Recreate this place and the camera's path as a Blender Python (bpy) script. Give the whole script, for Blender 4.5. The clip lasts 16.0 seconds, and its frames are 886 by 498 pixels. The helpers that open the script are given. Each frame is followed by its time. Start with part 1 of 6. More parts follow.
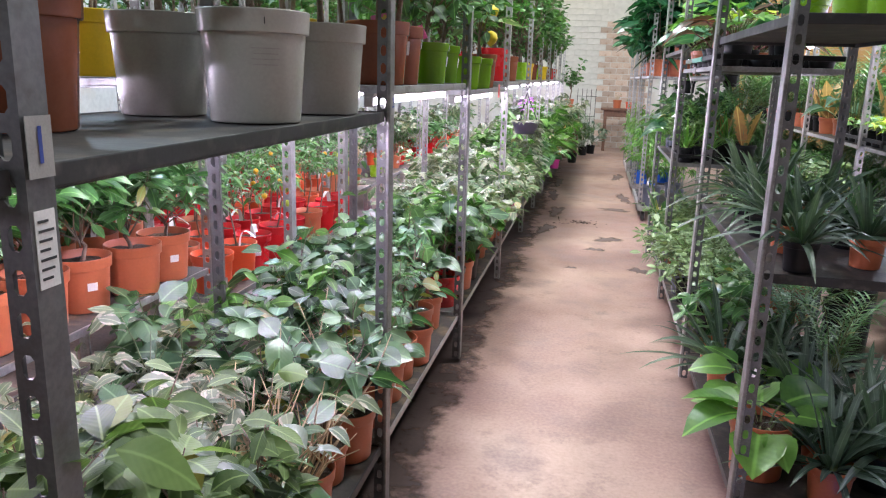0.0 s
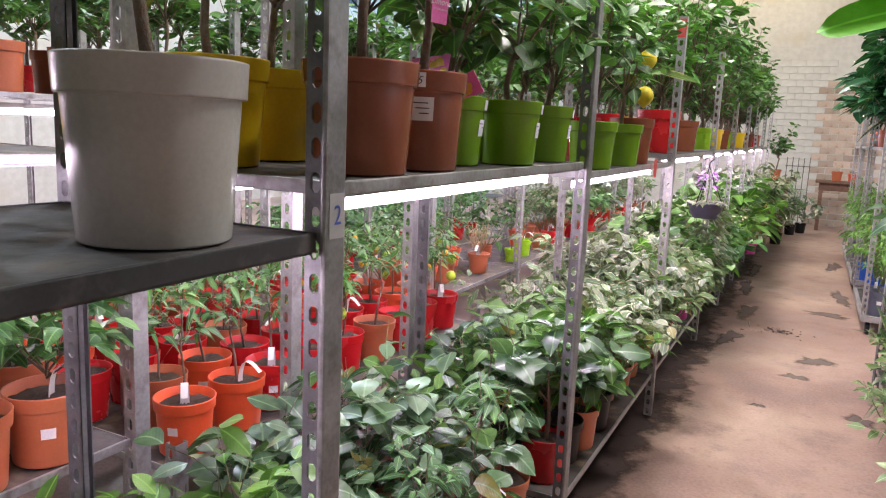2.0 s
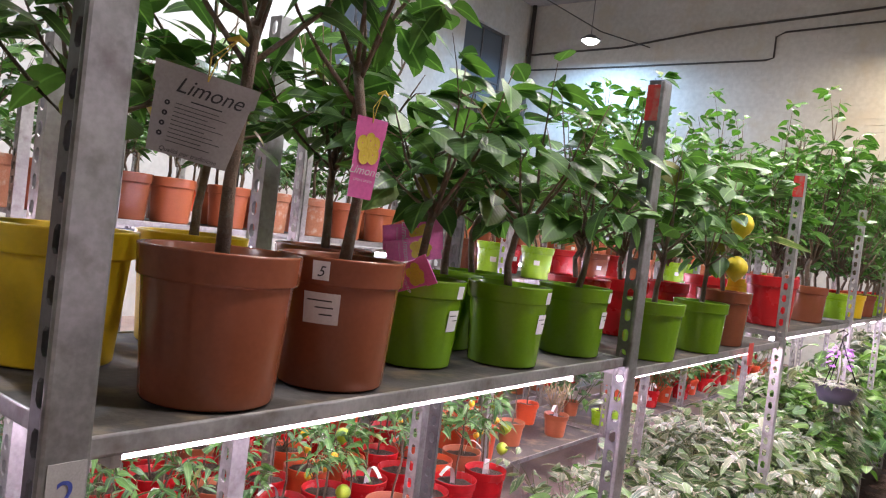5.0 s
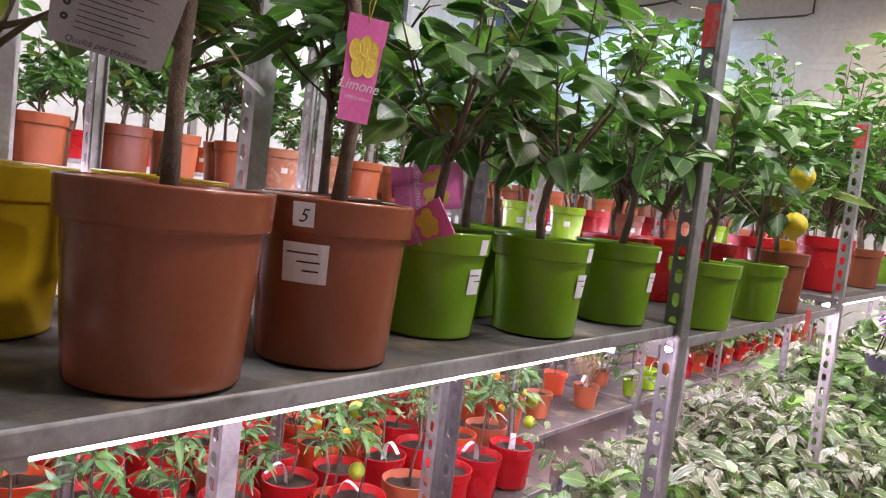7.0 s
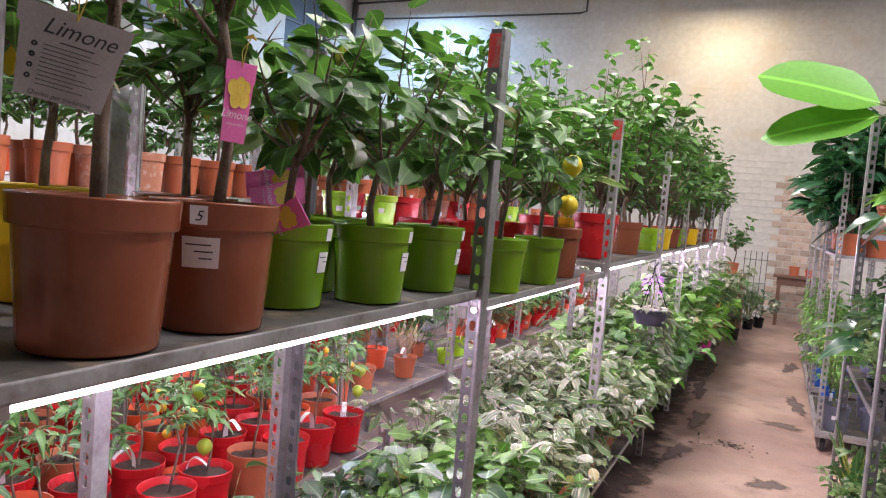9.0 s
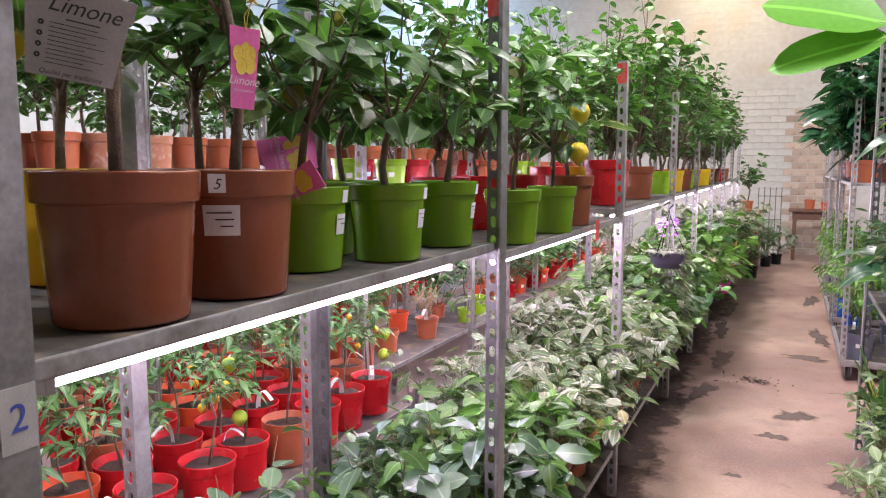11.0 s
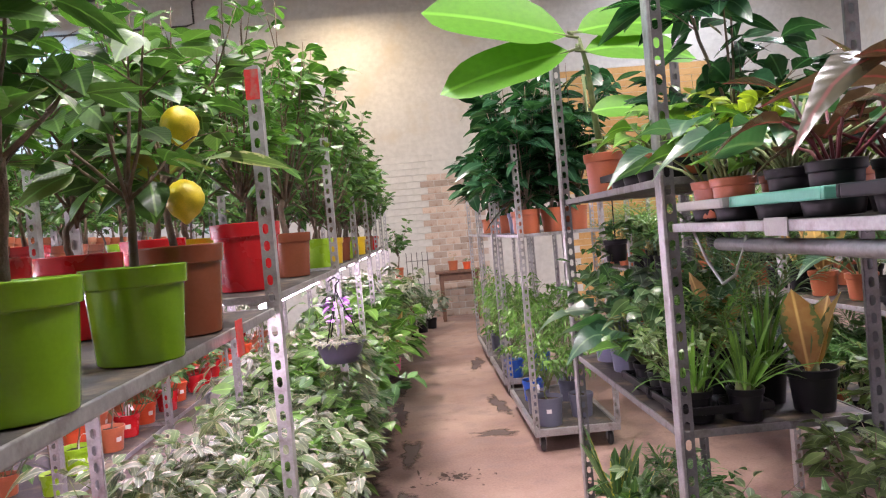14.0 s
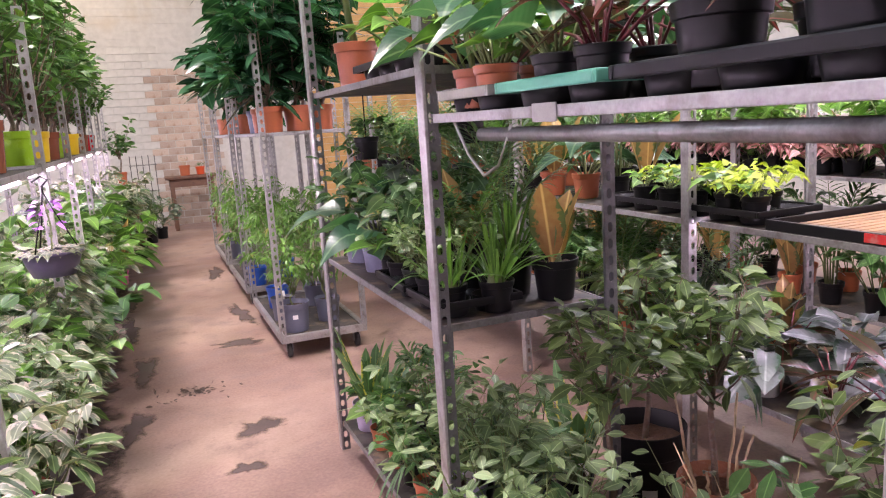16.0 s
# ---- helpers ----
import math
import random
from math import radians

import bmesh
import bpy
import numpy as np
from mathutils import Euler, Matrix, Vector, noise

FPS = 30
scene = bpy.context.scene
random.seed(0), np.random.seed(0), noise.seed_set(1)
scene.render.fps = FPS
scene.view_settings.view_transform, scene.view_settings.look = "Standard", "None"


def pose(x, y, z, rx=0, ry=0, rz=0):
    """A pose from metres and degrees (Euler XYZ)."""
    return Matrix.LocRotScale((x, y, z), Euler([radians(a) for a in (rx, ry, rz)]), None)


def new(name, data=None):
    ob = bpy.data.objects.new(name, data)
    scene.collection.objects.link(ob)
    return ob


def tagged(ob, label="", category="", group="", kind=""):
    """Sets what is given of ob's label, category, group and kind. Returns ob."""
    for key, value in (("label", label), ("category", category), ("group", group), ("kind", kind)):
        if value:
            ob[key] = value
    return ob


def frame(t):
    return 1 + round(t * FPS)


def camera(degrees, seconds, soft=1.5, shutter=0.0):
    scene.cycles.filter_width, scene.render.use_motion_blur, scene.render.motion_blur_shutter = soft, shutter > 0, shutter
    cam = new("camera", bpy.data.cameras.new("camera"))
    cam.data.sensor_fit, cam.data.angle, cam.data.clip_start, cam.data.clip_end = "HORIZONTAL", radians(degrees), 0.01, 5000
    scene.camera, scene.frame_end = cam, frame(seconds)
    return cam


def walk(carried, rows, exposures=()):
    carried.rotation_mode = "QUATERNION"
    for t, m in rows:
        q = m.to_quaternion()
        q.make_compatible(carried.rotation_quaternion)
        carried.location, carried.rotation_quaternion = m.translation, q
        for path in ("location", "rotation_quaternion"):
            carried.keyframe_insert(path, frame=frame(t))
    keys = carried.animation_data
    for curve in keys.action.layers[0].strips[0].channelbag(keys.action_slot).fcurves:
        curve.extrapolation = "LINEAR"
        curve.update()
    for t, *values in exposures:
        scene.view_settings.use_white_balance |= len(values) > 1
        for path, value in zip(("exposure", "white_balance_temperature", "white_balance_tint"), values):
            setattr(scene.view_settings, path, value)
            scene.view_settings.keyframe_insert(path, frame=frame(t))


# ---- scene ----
cam = camera(62.0, 16.0, 1.15)
METRES, EYE, TILT, LEAN, TURN = 4.2, 1.45, 0.0, 0.0, 11.2
ROWS = [
    (0.0, 0.0, 0.0, 0.0, 0.39, -13.33, -1.63),
    (0.5, 0.0133, 0.0792, -0.0024, 8.1, -12.71, -1.47),
    (1.0, 0.0204, 0.1544, -0.002, 12.77, -12.49, -1.05),
    (1.5, 0.0493, 0.2309, 0.0001, 14.82, -11.32, -1.29),
    (2.0, 0.0658, 0.2906, 0.0118, 15.43, -9.37, -2.47),
    (2.5, 0.0701, 0.3597, 0.0378, 14.48, -3.53, -4.46),
    (3.0, 0.0832, 0.3924, 0.0469, 16.12, -1.37, -5.85),
    (3.5, 0.11, 0.4029, 0.0517, 19.04, -0.94, -6.73),
    (4.0, 0.1164, 0.4044, 0.0536, 21.47, -0.73, -7.16),
    (4.5, 0.1131, 0.4053, 0.053, 23.95, -0.9, -7.07),
    (5.0, 0.11, 0.4147, 0.0511, 26.38, -1.28, -6.85),
    (7.5, 0.0849, 0.4714, 0.0407, 28.16, -4.7, -6.33),
    (8.0, 0.0866, 0.4694, 0.0403, 22.23, -4.17, -6.59),
    (8.5, 0.0952, 0.4308, 0.0434, 17.0, -3.73, -6.25),
    (9.0, 0.1024, 0.3943, 0.0446, 13.35, -3.63, -4.78),
    (11.5, 0.1002, 0.3913, 0.0349, 14.2, -6.66, 0.64),
    (12.0, 0.0882, 0.4434, 0.0299, 13.53, -5.51, 1.24),
    (12.5, 0.0843, 0.506, 0.0388, 11.06, -3.08, 2.85),
    (13.0, 0.0932, 0.5829, 0.033, 6.72, -1.87, 3.78),
    (13.5, 0.1022, 0.6489, 0.0324, -3.25, -1.4, 3.89),
    (14.0, 0.095, 0.6983, 0.0251, -13.3, -1.32, 5.01),
    (14.5, 0.0907, 0.7209, 0.0226, -19.01, -1.74, 5.48),
    (15.0, 0.0894, 0.7298, 0.0236, -22.12, -3.03, 4.97),
    (15.5, 0.0911, 0.7356, 0.0177, -27.76, -6.43, 4.11),
    (16.0, 0.0987, 0.7377, 0.0141, -33.39, -9.99, 3.63),
]
walk(cam, [(t, pose(0, 0, EYE, TILT, LEAN, TURN) @ pose(METRES * x, METRES * y, METRES * z, 90 + pitch, roll, yaw)) for t, x, y, z, yaw, pitch, roll in ROWS], ((0.0, 0.08, 5800, 7), (1.2, -0.12, 6050, 12), (3.0, -0.04, 6500, 13), (4.0, -0.07, 6400, 17), (5.0, -0.07, 6400, 18), (8.0, 0.15, 6300, 21), (8.6, -0.04, 6250, 20), (9.0, -0.11, 6250, 20), (11.5, 0.02, 6150, 19), (12.0, 0.06, 6100, 18), (12.5, -0.03, 6300, 24), (13.0, -0.04, 6350, 22), (14.5, -0.06, 6450, 22), (16.0, 0.02, 6400, 25)))

# ---------------------------------------------------------------- light
world = bpy.data.worlds.new("world")
scene.world = world
world.use_nodes = True
world.node_tree.nodes["Background"].inputs[0].default_value = (0.55, 0.6, 0.7, 1)
world.node_tree.nodes["Background"].inputs[1].default_value = 0.05
scene.view_settings.exposure = 0.0
TUBE_GLOW, LAMP_WATTS = 74.0, 335.0
# The first two hang in view; the others are unseen, placed to light the hall
LAMPS = [(-7.1, 15.3, 5.9, (0.36, 0.66, 1.0), 0.75), (-1.15, 15.3, 5.8, (1.0, 0.82, 0.5), 0.29), (4.8, 15.3, 6.0, (0.8, 0.9, 1.0), 0.34),
         (-7.1, 9.0, 6.3, (0.78, 0.89, 1.0), 1.3), (-1.15, 9.4, 6.3, (1.0, 0.93, 0.84)), (4.8, 9.0, 6.3, (0.9, 0.95, 1.0), 0.9),
         # The lamps at x 0.3 and x -0.95 are added to brighten plants below
         (-7.1, 2.6, 6.3, (0.82, 0.91, 1.0), 1.4), (0.3, 3.4, 6.3, (1.0, 0.95, 0.89), 0.42), (-0.95, 5.4, 6.3, (1.0, 0.95, 0.89), 0.7), (1.75, 4.2, 6.3, (1.0, 0.96, 0.9), 0.75),
         (-1.15, -2.8, 6.3, (0.96, 0.97, 1.0), 0.35)]


# ---------------------------------------------------------------- materials
def material(name, rough=0.6, metal=0.0):
    m = bpy.data.materials.new(name)
    m.use_nodes = True
    b = m.node_tree.nodes["Principled BSDF"]
    b.inputs["Roughness"].default_value, b.inputs["Metallic"].default_value = rough, metal
    return m, m.node_tree, b


def node(nt, kind, **inputs):
    n = nt.nodes.new(kind)
    for key, value in inputs.items():
        n.inputs[key.replace("_", " ")].default_value = value
    return n


def ramp(nt, source, stops):
    r = nt.nodes.new("ShaderNodeValToRGB")
    while len(r.color_ramp.elements) < len(stops):
        r.color_ramp.elements.new(0.5)
    for e, (at, c) in zip(r.color_ramp.elements, stops):
        e.position, e.color = at, (*c, 1)
    nt.links.new(source, r.inputs[0])
    return r.outputs[0]


def mix(nt, fac, a, b, how="MIX"):
    n = nt.nodes.new("ShaderNodeMix")
    n.data_type, n.blend_type = "RGBA", how
    for sock, v in ((n.inputs[0], fac), (n.inputs[6], a), (n.inputs[7], b)):
        if isinstance(v, (int, float)):
            sock.default_value = v
        elif isinstance(v, tuple):
            sock.default_value = (*v, 1)
        else:
            nt.links.new(v, sock)
    return n.outputs[2]


def noise_at(nt, scale, detail=4.0, rough=0.55, coords="Object"):
    tc = nt.nodes.new("ShaderNodeTexCoord")
    n = node(nt, "ShaderNodeTexNoise", Scale=scale, Detail=detail, Roughness=rough)
    nt.links.new(tc.outputs[coords], n.inputs["Vector"])
    return n.outputs["Fac"]


def bump(nt, b, height, strength=0.3, distance=0.01):
    n = node(nt, "ShaderNodeBump", Strength=strength, Distance=distance)
    nt.links.new(height, n.inputs["Height"])
    nt.links.new(n.outputs[0], b.inputs["Normal"])


def speckled(name, c1, c2, scale, rough=0.6, metal=0.0, bumpy=0.15, dist=0.004, dirt=None, random=0.0, uneven=0.12):
    """A surface of two close tones with large stains, fine grain and relief."""
    m, nt, b = material(name, rough, metal)
    big, fine = noise_at(nt, scale), noise_at(nt, scale * 14, 3)
    col = ramp(nt, big, [(0.3, c1), (0.7, c2)])
    col = mix(nt, 0.25, col, ramp(nt, fine, [(0.35, tuple(v * 0.72 for v in c1)), (0.65, c2)]))
    if dirt:
        col = mix(nt, ramp(nt, noise_at(nt, scale * 2.3, 6), [(0.52, (0, 0, 0)), (0.72, (0.8, 0.8, 0.8))]), col, dirt)
    if random:
        oi = nt.nodes.new("ShaderNodeObjectInfo")
        col = mix(nt, 1.0, col, ramp(nt, oi.outputs["Random"], [(0, (1 - random,) * 3), (1, (1 + random,) * 3)]), "MULTIPLY")
    nt.links.new(col, b.inputs["Base Color"])
    nt.links.new(ramp(nt, big, [(0.2, (max(rough - uneven, 0.05),) * 3), (0.8, (min(rough + uneven, 1),) * 3)]), b.inputs["Roughness"])
    bump(nt, b, fine, bumpy, dist)
    return m


def leafy(name, dark, light, edge=None, edge_from=0.6, rough=0.38, vein=None, blotch=0.0, under=None, yellowed=0.0, gloss=0.5):
    """Leaf tissue: tones vary leaf by leaf, with a paler midrib, side veins and, where given, pale margins or blotches."""
    m, nt, b = material(name, rough)
    b.inputs["Specular IOR Level"].default_value = gloss
    geo, uv = nt.nodes.new("ShaderNodeNewGeometry"), nt.nodes.new("ShaderNodeUVMap")
    sep = nt.nodes.new("ShaderNodeSeparateXYZ")
    nt.links.new(uv.outputs[0], sep.inputs[0])
    mid = tuple((p + q) / 2 for p, q in zip(dark, light))
    col = ramp(nt, geo.outputs["Random Per Island"], [(0.0, dark), (0.55, mid), (0.86, light), (1.0, tuple(min(1, v * 1.35) for v in light))])
    col = mix(nt, 0.3, col, ramp(nt, noise_at(nt, 40, 3), [(0.3, dark), (0.7, light)]))
    if yellowed:
        scramble = nt.nodes.new("ShaderNodeMath")
        scramble.operation = "MULTIPLY"
        nt.links.new(geo.outputs["Random Per Island"], scramble.inputs[0])
        scramble.inputs[1].default_value = 37.0
        part_of = nt.nodes.new("ShaderNodeMath")
        part_of.operation = "FRACT"
        nt.links.new(scramble.outputs[0], part_of.inputs[0])
        col = mix(nt, ramp(nt, part_of.outputs[0], [(1 - yellowed - 0.01, (0, 0, 0)), (1 - yellowed, (0.8, 0.8, 0.8))]), col, (0.27, 0.23, 0.05))
    away = nt.nodes.new("ShaderNodeMath")
    away.operation = "SUBTRACT"
    nt.links.new(sep.outputs[0], away.inputs[0])
    away.inputs[1].default_value = 0.5
    size = nt.nodes.new("ShaderNodeMath")
    size.operation = "ABSOLUTE"
    nt.links.new(away.outputs[0], size.inputs[0])
    if edge:
        rag = nt.nodes.new("ShaderNodeMath")
        rag.operation = "MULTIPLY_ADD"
        nt.links.new(noise_at(nt, 55, 3), rag.inputs[0])
        rag.inputs[1].default_value = 0.55 + blotch
        nt.links.new(size.outputs[0], rag.inputs[2])
        col = mix(nt, ramp(nt, rag.outputs[0], [(edge_from, (0, 0, 0)), (edge_from + 0.06, (1, 1, 1))]), col, edge)
    rib = ramp(nt, size.outputs[0], [(0.015, (0.75, 0.75, 0.75)), (0.05, (0, 0, 0))])
    col = mix(nt, rib, col, vein or tuple(min(1, v * 1.5 + 0.02) for v in light))
    nt.links.new(col, b.inputs["Base Color"])
    wave = nt.nodes.new("ShaderNodeMath")
    wave.operation = "MULTIPLY_ADD"
    nt.links.new(size.outputs[0], wave.inputs[0])
    wave.inputs[1].default_value = -0.5
    nt.links.new(sep.outputs[1], wave.inputs[2])
    sine = nt.nodes.new("ShaderNodeMath")
    sine.operation = "SINE"
    mul = nt.nodes.new("ShaderNodeMath")
    mul.operation = "MULTIPLY"
    mul.inputs[1].default_value = 60.0
    nt.links.new(wave.outputs[0], mul.inputs[0])
    nt.links.new(mul.outputs[0], sine.inputs[0])
    bump(nt, b, sine.outputs[0], 0.1, 0.0015)
    tr = nt.nodes.new("ShaderNodeBsdfTranslucent")
    nt.links.new(mix(nt, 1.0, col, under or (1.0, 1.15, 0.55), "MULTIPLY"), tr.inputs[0])
    ms = nt.nodes.new("ShaderNodeMixShader")
    ms.inputs[0].default_value = 0.28
    nt.links.new(b.outputs[0], ms.inputs[1])
    nt.links.new(tr.outputs[0], ms.inputs[2])
    nt.links.new(ms.outputs[0], nt.nodes["Material Output"].inputs[0])
    return m


def glowing(name, colour, strength):
    m, nt, b = material(name, 0.4)
    b.inputs["Emission Color"].default_value, b.inputs["Emission Strength"].default_value = (*colour, 1), strength
    b.inputs["Base Color"].default_value = (0.8, 0.8, 0.8, 1)
    return m


def plastic(name, c, rough=0.3):
    return speckled(name, tuple(v * 0.97 for v in c), c, 9, rough, 0, 0.012, 0.0005, tuple(v * 0.97 for v in c), 0.08, 0.03)


STEEL = speckled("galvanised_steel", (0.3, 0.295, 0.29), (0.48, 0.475, 0.47), 7, 0.42, 0.6, 0.12, 0.001, (0.16, 0.13, 0.11))
WORN_STEEL = speckled("worn_grey_steel", (0.17, 0.168, 0.165), (0.33, 0.327, 0.32), 8, 0.45, 0.6, 0.14, 0.001, (0.1, 0.08, 0.07))
TRAY_STEEL = speckled("scratched_grey_steel", (0.25, 0.245, 0.24), (0.42, 0.415, 0.41), 8, 0.45, 0.5, 0.14, 0.001, (0.14, 0.12, 0.1))
# On the near uprights this darker steel stands for their shaded faces
DARK_STEEL = speckled("dull_grey_steel", (0.11, 0.11, 0.113), (0.2, 0.2, 0.203), 9, 0.48, 0.6, 0.12, 0.001, (0.1, 0.09, 0.08))
# Darkened copies of rim steel and board, with the near bays' shade in their colour
SHADED_STEEL = speckled("shaded_steel", (0.018, 0.018, 0.018), (0.035, 0.035, 0.036), 9, 0.5, 0.0, 0.12, 0.001, (0.1, 0.09, 0.08))
SHADED_BOARD = speckled("shaded_shelf_board", (0.02, 0.018, 0.017), (0.065, 0.058, 0.05), 4, 0.66, 0, 0.4, 0.003, (0.13, 0.1, 0.07))
BOARD = speckled("stained_shelf_board", (0.025, 0.022, 0.02), (0.085, 0.075, 0.066), 4, 0.62, 0, 0.4, 0.003, (0.26, 0.19, 0.11))
SOIL = speckled("potting_soil", (0.035, 0.022, 0.015), (0.11, 0.075, 0.05), 60, 0.95, 0, 0.9, 0.012)
BARK_CHIPS = speckled("bark_mulch", (0.12, 0.06, 0.035), (0.3, 0.17, 0.1), 70, 0.9, 0, 0.9, 0.012)
BARK = speckled("brown_bark", (0.1, 0.065, 0.045), (0.24, 0.17, 0.115), 30, 0.85, 0, 0.6, 0.004, (0.2, 0.2, 0.16))
TWIG = speckled("green_twig", (0.09, 0.13, 0.04), (0.2, 0.24, 0.09), 30, 0.7, 0, 0.3, 0.002)
DRY = speckled("dry_straw_twig", (0.4, 0.29, 0.16), (0.6, 0.46, 0.28), 30, 0.8, 0, 0.3, 0.002)
PAPER = speckled("white_paper", (0.72, 0.7, 0.7), (0.82, 0.8, 0.79), 20, 0.7, 0, 0.05, 0.001)
INK = speckled("black_ink", (0.02, 0.02, 0.025), (0.05, 0.05, 0.055), 30, 0.7)
BLUE_INK = speckled("blue_ink", (0.03, 0.05, 0.25), (0.05, 0.08, 0.35), 30, 0.7)
PINK = speckled("magenta_card", (0.78, 0.12, 0.42), (0.86, 0.2, 0.5), 10, 0.45, 0, 0.03, 0.001)
YELLOW_PRINT = speckled("yellow_print", (0.85, 0.6, 0.05), (0.9, 0.72, 0.12), 14, 0.5)
RED_TAPE = speckled("red_tape", (0.5, 0.02, 0.02), (0.68, 0.05, 0.04), 14, 0.45, 0, 0.2, 0.002, (0.35, 0.2, 0.16))
BLACK = plastic("black_plastic", (0.006, 0.006, 0.007), 0.42)
BLACK.node_tree.nodes["Principled BSDF"].inputs["Specular IOR Level"].default_value = 0.3
GREEN_TRAY = plastic("sea_green_plastic", (0.12, 0.42, 0.3))
POT_COLOURS = {
    "white": plastic("off_white_pot_plastic", (0.43, 0.42, 0.38), 0.24), "brown": plastic("brown_pot_plastic", (0.225, 0.068, 0.032), 0.24),
    "green": plastic("grass_green_pot_plastic", (0.155, 0.31, 0.01), 0.2), "yellow": plastic("yellow_pot_plastic", (0.75, 0.5, 0.012), 0.3),
    "red": plastic("red_pot_plastic", (0.55, 0.016, 0.02), 0.27), "terracotta": plastic("terracotta_pot_plastic", (0.46, 0.13, 0.055), 0.38),
    "orange": plastic("orange_red_pot_plastic", (0.72, 0.1, 0.03), 0.3), "grey": plastic("slate_grey_pot_plastic", (0.13, 0.14, 0.19), 0.4),
    "black": BLACK, "purple": plastic("dark_violet_pot_plastic", (0.1, 0.085, 0.14), 0.4), "magenta": plastic("magenta_pot_plastic", (0.6, 0.04, 0.3), 0.35),
    "lime": plastic("lime_pot_plastic", (0.3, 0.55, 0.02), 0.28), "clay": speckled("clay", (0.42, 0.17, 0.09), (0.55, 0.25, 0.15), 12, 0.8, 0, 0.2, 0.002, (0.6, 0.5, 0.42)),
    "lavender": plastic("pale_lavender_plastic", (0.5, 0.46, 0.62), 0.35),
    "blue": plastic("bright_blue_plastic", (0.02, 0.12, 0.6), 0.3)}
LEAF = {
    "citrus": leafy("citrus_leaf", (0.022, 0.065, 0.022), (0.125, 0.26, 0.065), rough=0.42, yellowed=0.005, gloss=0.35),
    "leafy": leafy("young_citrus_leaf", (0.03, 0.1, 0.022), (0.14, 0.32, 0.06), rough=0.42, yellowed=0.005, gloss=0.4),
    "fresh": leafy("fresh_green_leaf", (0.04, 0.12, 0.022), (0.17, 0.35, 0.06), rough=0.34, yellowed=0.01),
    "bush": leafy("mid_green_leaf", (0.02, 0.075, 0.024), (0.12, 0.26, 0.07), rough=0.3, yellowed=0.01),
    "dusty": leafy("grey_green_leaf", (0.04, 0.075, 0.05), (0.24, 0.29, 0.23), rough=0.28, yellowed=0.01, gloss=0.9),
    "cream": leafy("cream_edged_leaf", (0.045, 0.1, 0.035), (0.17, 0.26, 0.1), (0.47, 0.45, 0.34), 0.66, 0.32, None, 0.1, yellowed=0.01, gloss=0.7),
    "pale": leafy("pale_variegated_leaf", (0.07, 0.11, 0.06), (0.24, 0.28, 0.17), (0.41, 0.38, 0.29), 0.74, 0.32, None, 0.32, yellowed=0.015, gloss=0.7),
    "laurel": leafy("olive_laurel_leaf", (0.035, 0.072, 0.022), (0.17, 0.25, 0.085), gloss=0.35, rough=0.42, yellowed=0.01),
    "shiny": leafy("shiny_citrus_leaf", (0.022, 0.07, 0.03), (0.16, 0.27, 0.13), rough=0.27, yellowed=0.015, gloss=0.9),
    "pale_green": leafy("pale_green_leaf", (0.09, 0.16, 0.07), (0.3, 0.42, 0.2), rough=0.36),
    "yellow": leafy("yellow_green_leaf", (0.25, 0.36, 0.03), (0.5, 0.6, 0.06), rough=0.4),
    "dark": leafy("dark_glossy_leaf", (0.012, 0.05, 0.025), (0.04, 0.125, 0.055), rough=0.22),
    "banana": leafy("banana_leaf", (0.06, 0.22, 0.012), (0.13, 0.37, 0.02), rough=0.42),
    "blue": leafy("bluish_green_leaf", (0.014, 0.055, 0.028), (0.07, 0.19, 0.1), rough=0.3, vein=(0.2, 0.32, 0.18), gloss=0.8),
    "wine": leafy("dark_wine_leaf", (0.03, 0.03, 0.02), (0.1, 0.09, 0.045), rough=0.25, vein=(0.2, 0.06, 0.06), under=(1.1, 0.65, 0.55)),
    "silver": leafy("silvery_leaf", (0.08, 0.11, 0.105), (0.24, 0.27, 0.27), (0.04, 0.1, 0.05), 0.62, 0.35),
    "croton": leafy("orange_yellow_leaf", (0.3, 0.13, 0.05), (0.52, 0.36, 0.14), (0.12, 0.16, 0.06), 0.64, 0.4, None, 0.12),
    "pinkish": leafy("pink_leaf", (0.5, 0.17, 0.18), (0.75, 0.5, 0.48), (0.2, 0.28, 0.1), 0.66, 0.45, under=(1.1, 0.7, 0.7)),
    "strap": leafy("strap_leaf", (0.05, 0.13, 0.05), (0.14, 0.27, 0.12), (0.45, 0.5, 0.3), 0.7, 0.4),
    "agave": leafy("grey_strap_leaf", (0.025, 0.055, 0.035), (0.1, 0.15, 0.1), rough=0.4),
    "sansevieria": leafy("yellow_edged_sword_leaf", (0.05, 0.13, 0.05), (0.12, 0.24, 0.09), (0.6, 0.55, 0.12), 0.63, 0.4),
}
LEMON = speckled("lemon_peel", (0.5, 0.44, 0.015), (0.78, 0.58, 0.02), 25, 0.42, 0, 0.3, 0.002)
KUMQUAT = speckled("kumquat_peel", (0.8, 0.38, 0.01), (0.9, 0.5, 0.02), 25, 0.4, 0, 0.25, 0.002)
UNRIPE = speckled("unripe_fruit_peel", (0.2, 0.34, 0.02), (0.45, 0.55, 0.04), 18, 0.42, 0, 0.25, 0.002)
PETAL = speckled("violet_petal", (0.45, 0.12, 0.6), (0.62, 0.3, 0.75), 12, 0.6)
PLASTER = speckled("grey_plaster", (0.36, 0.35, 0.33), (0.46, 0.45, 0.43), 0.7, 0.9, 0, 0.3, 0.006, (0.28, 0.27, 0.26))
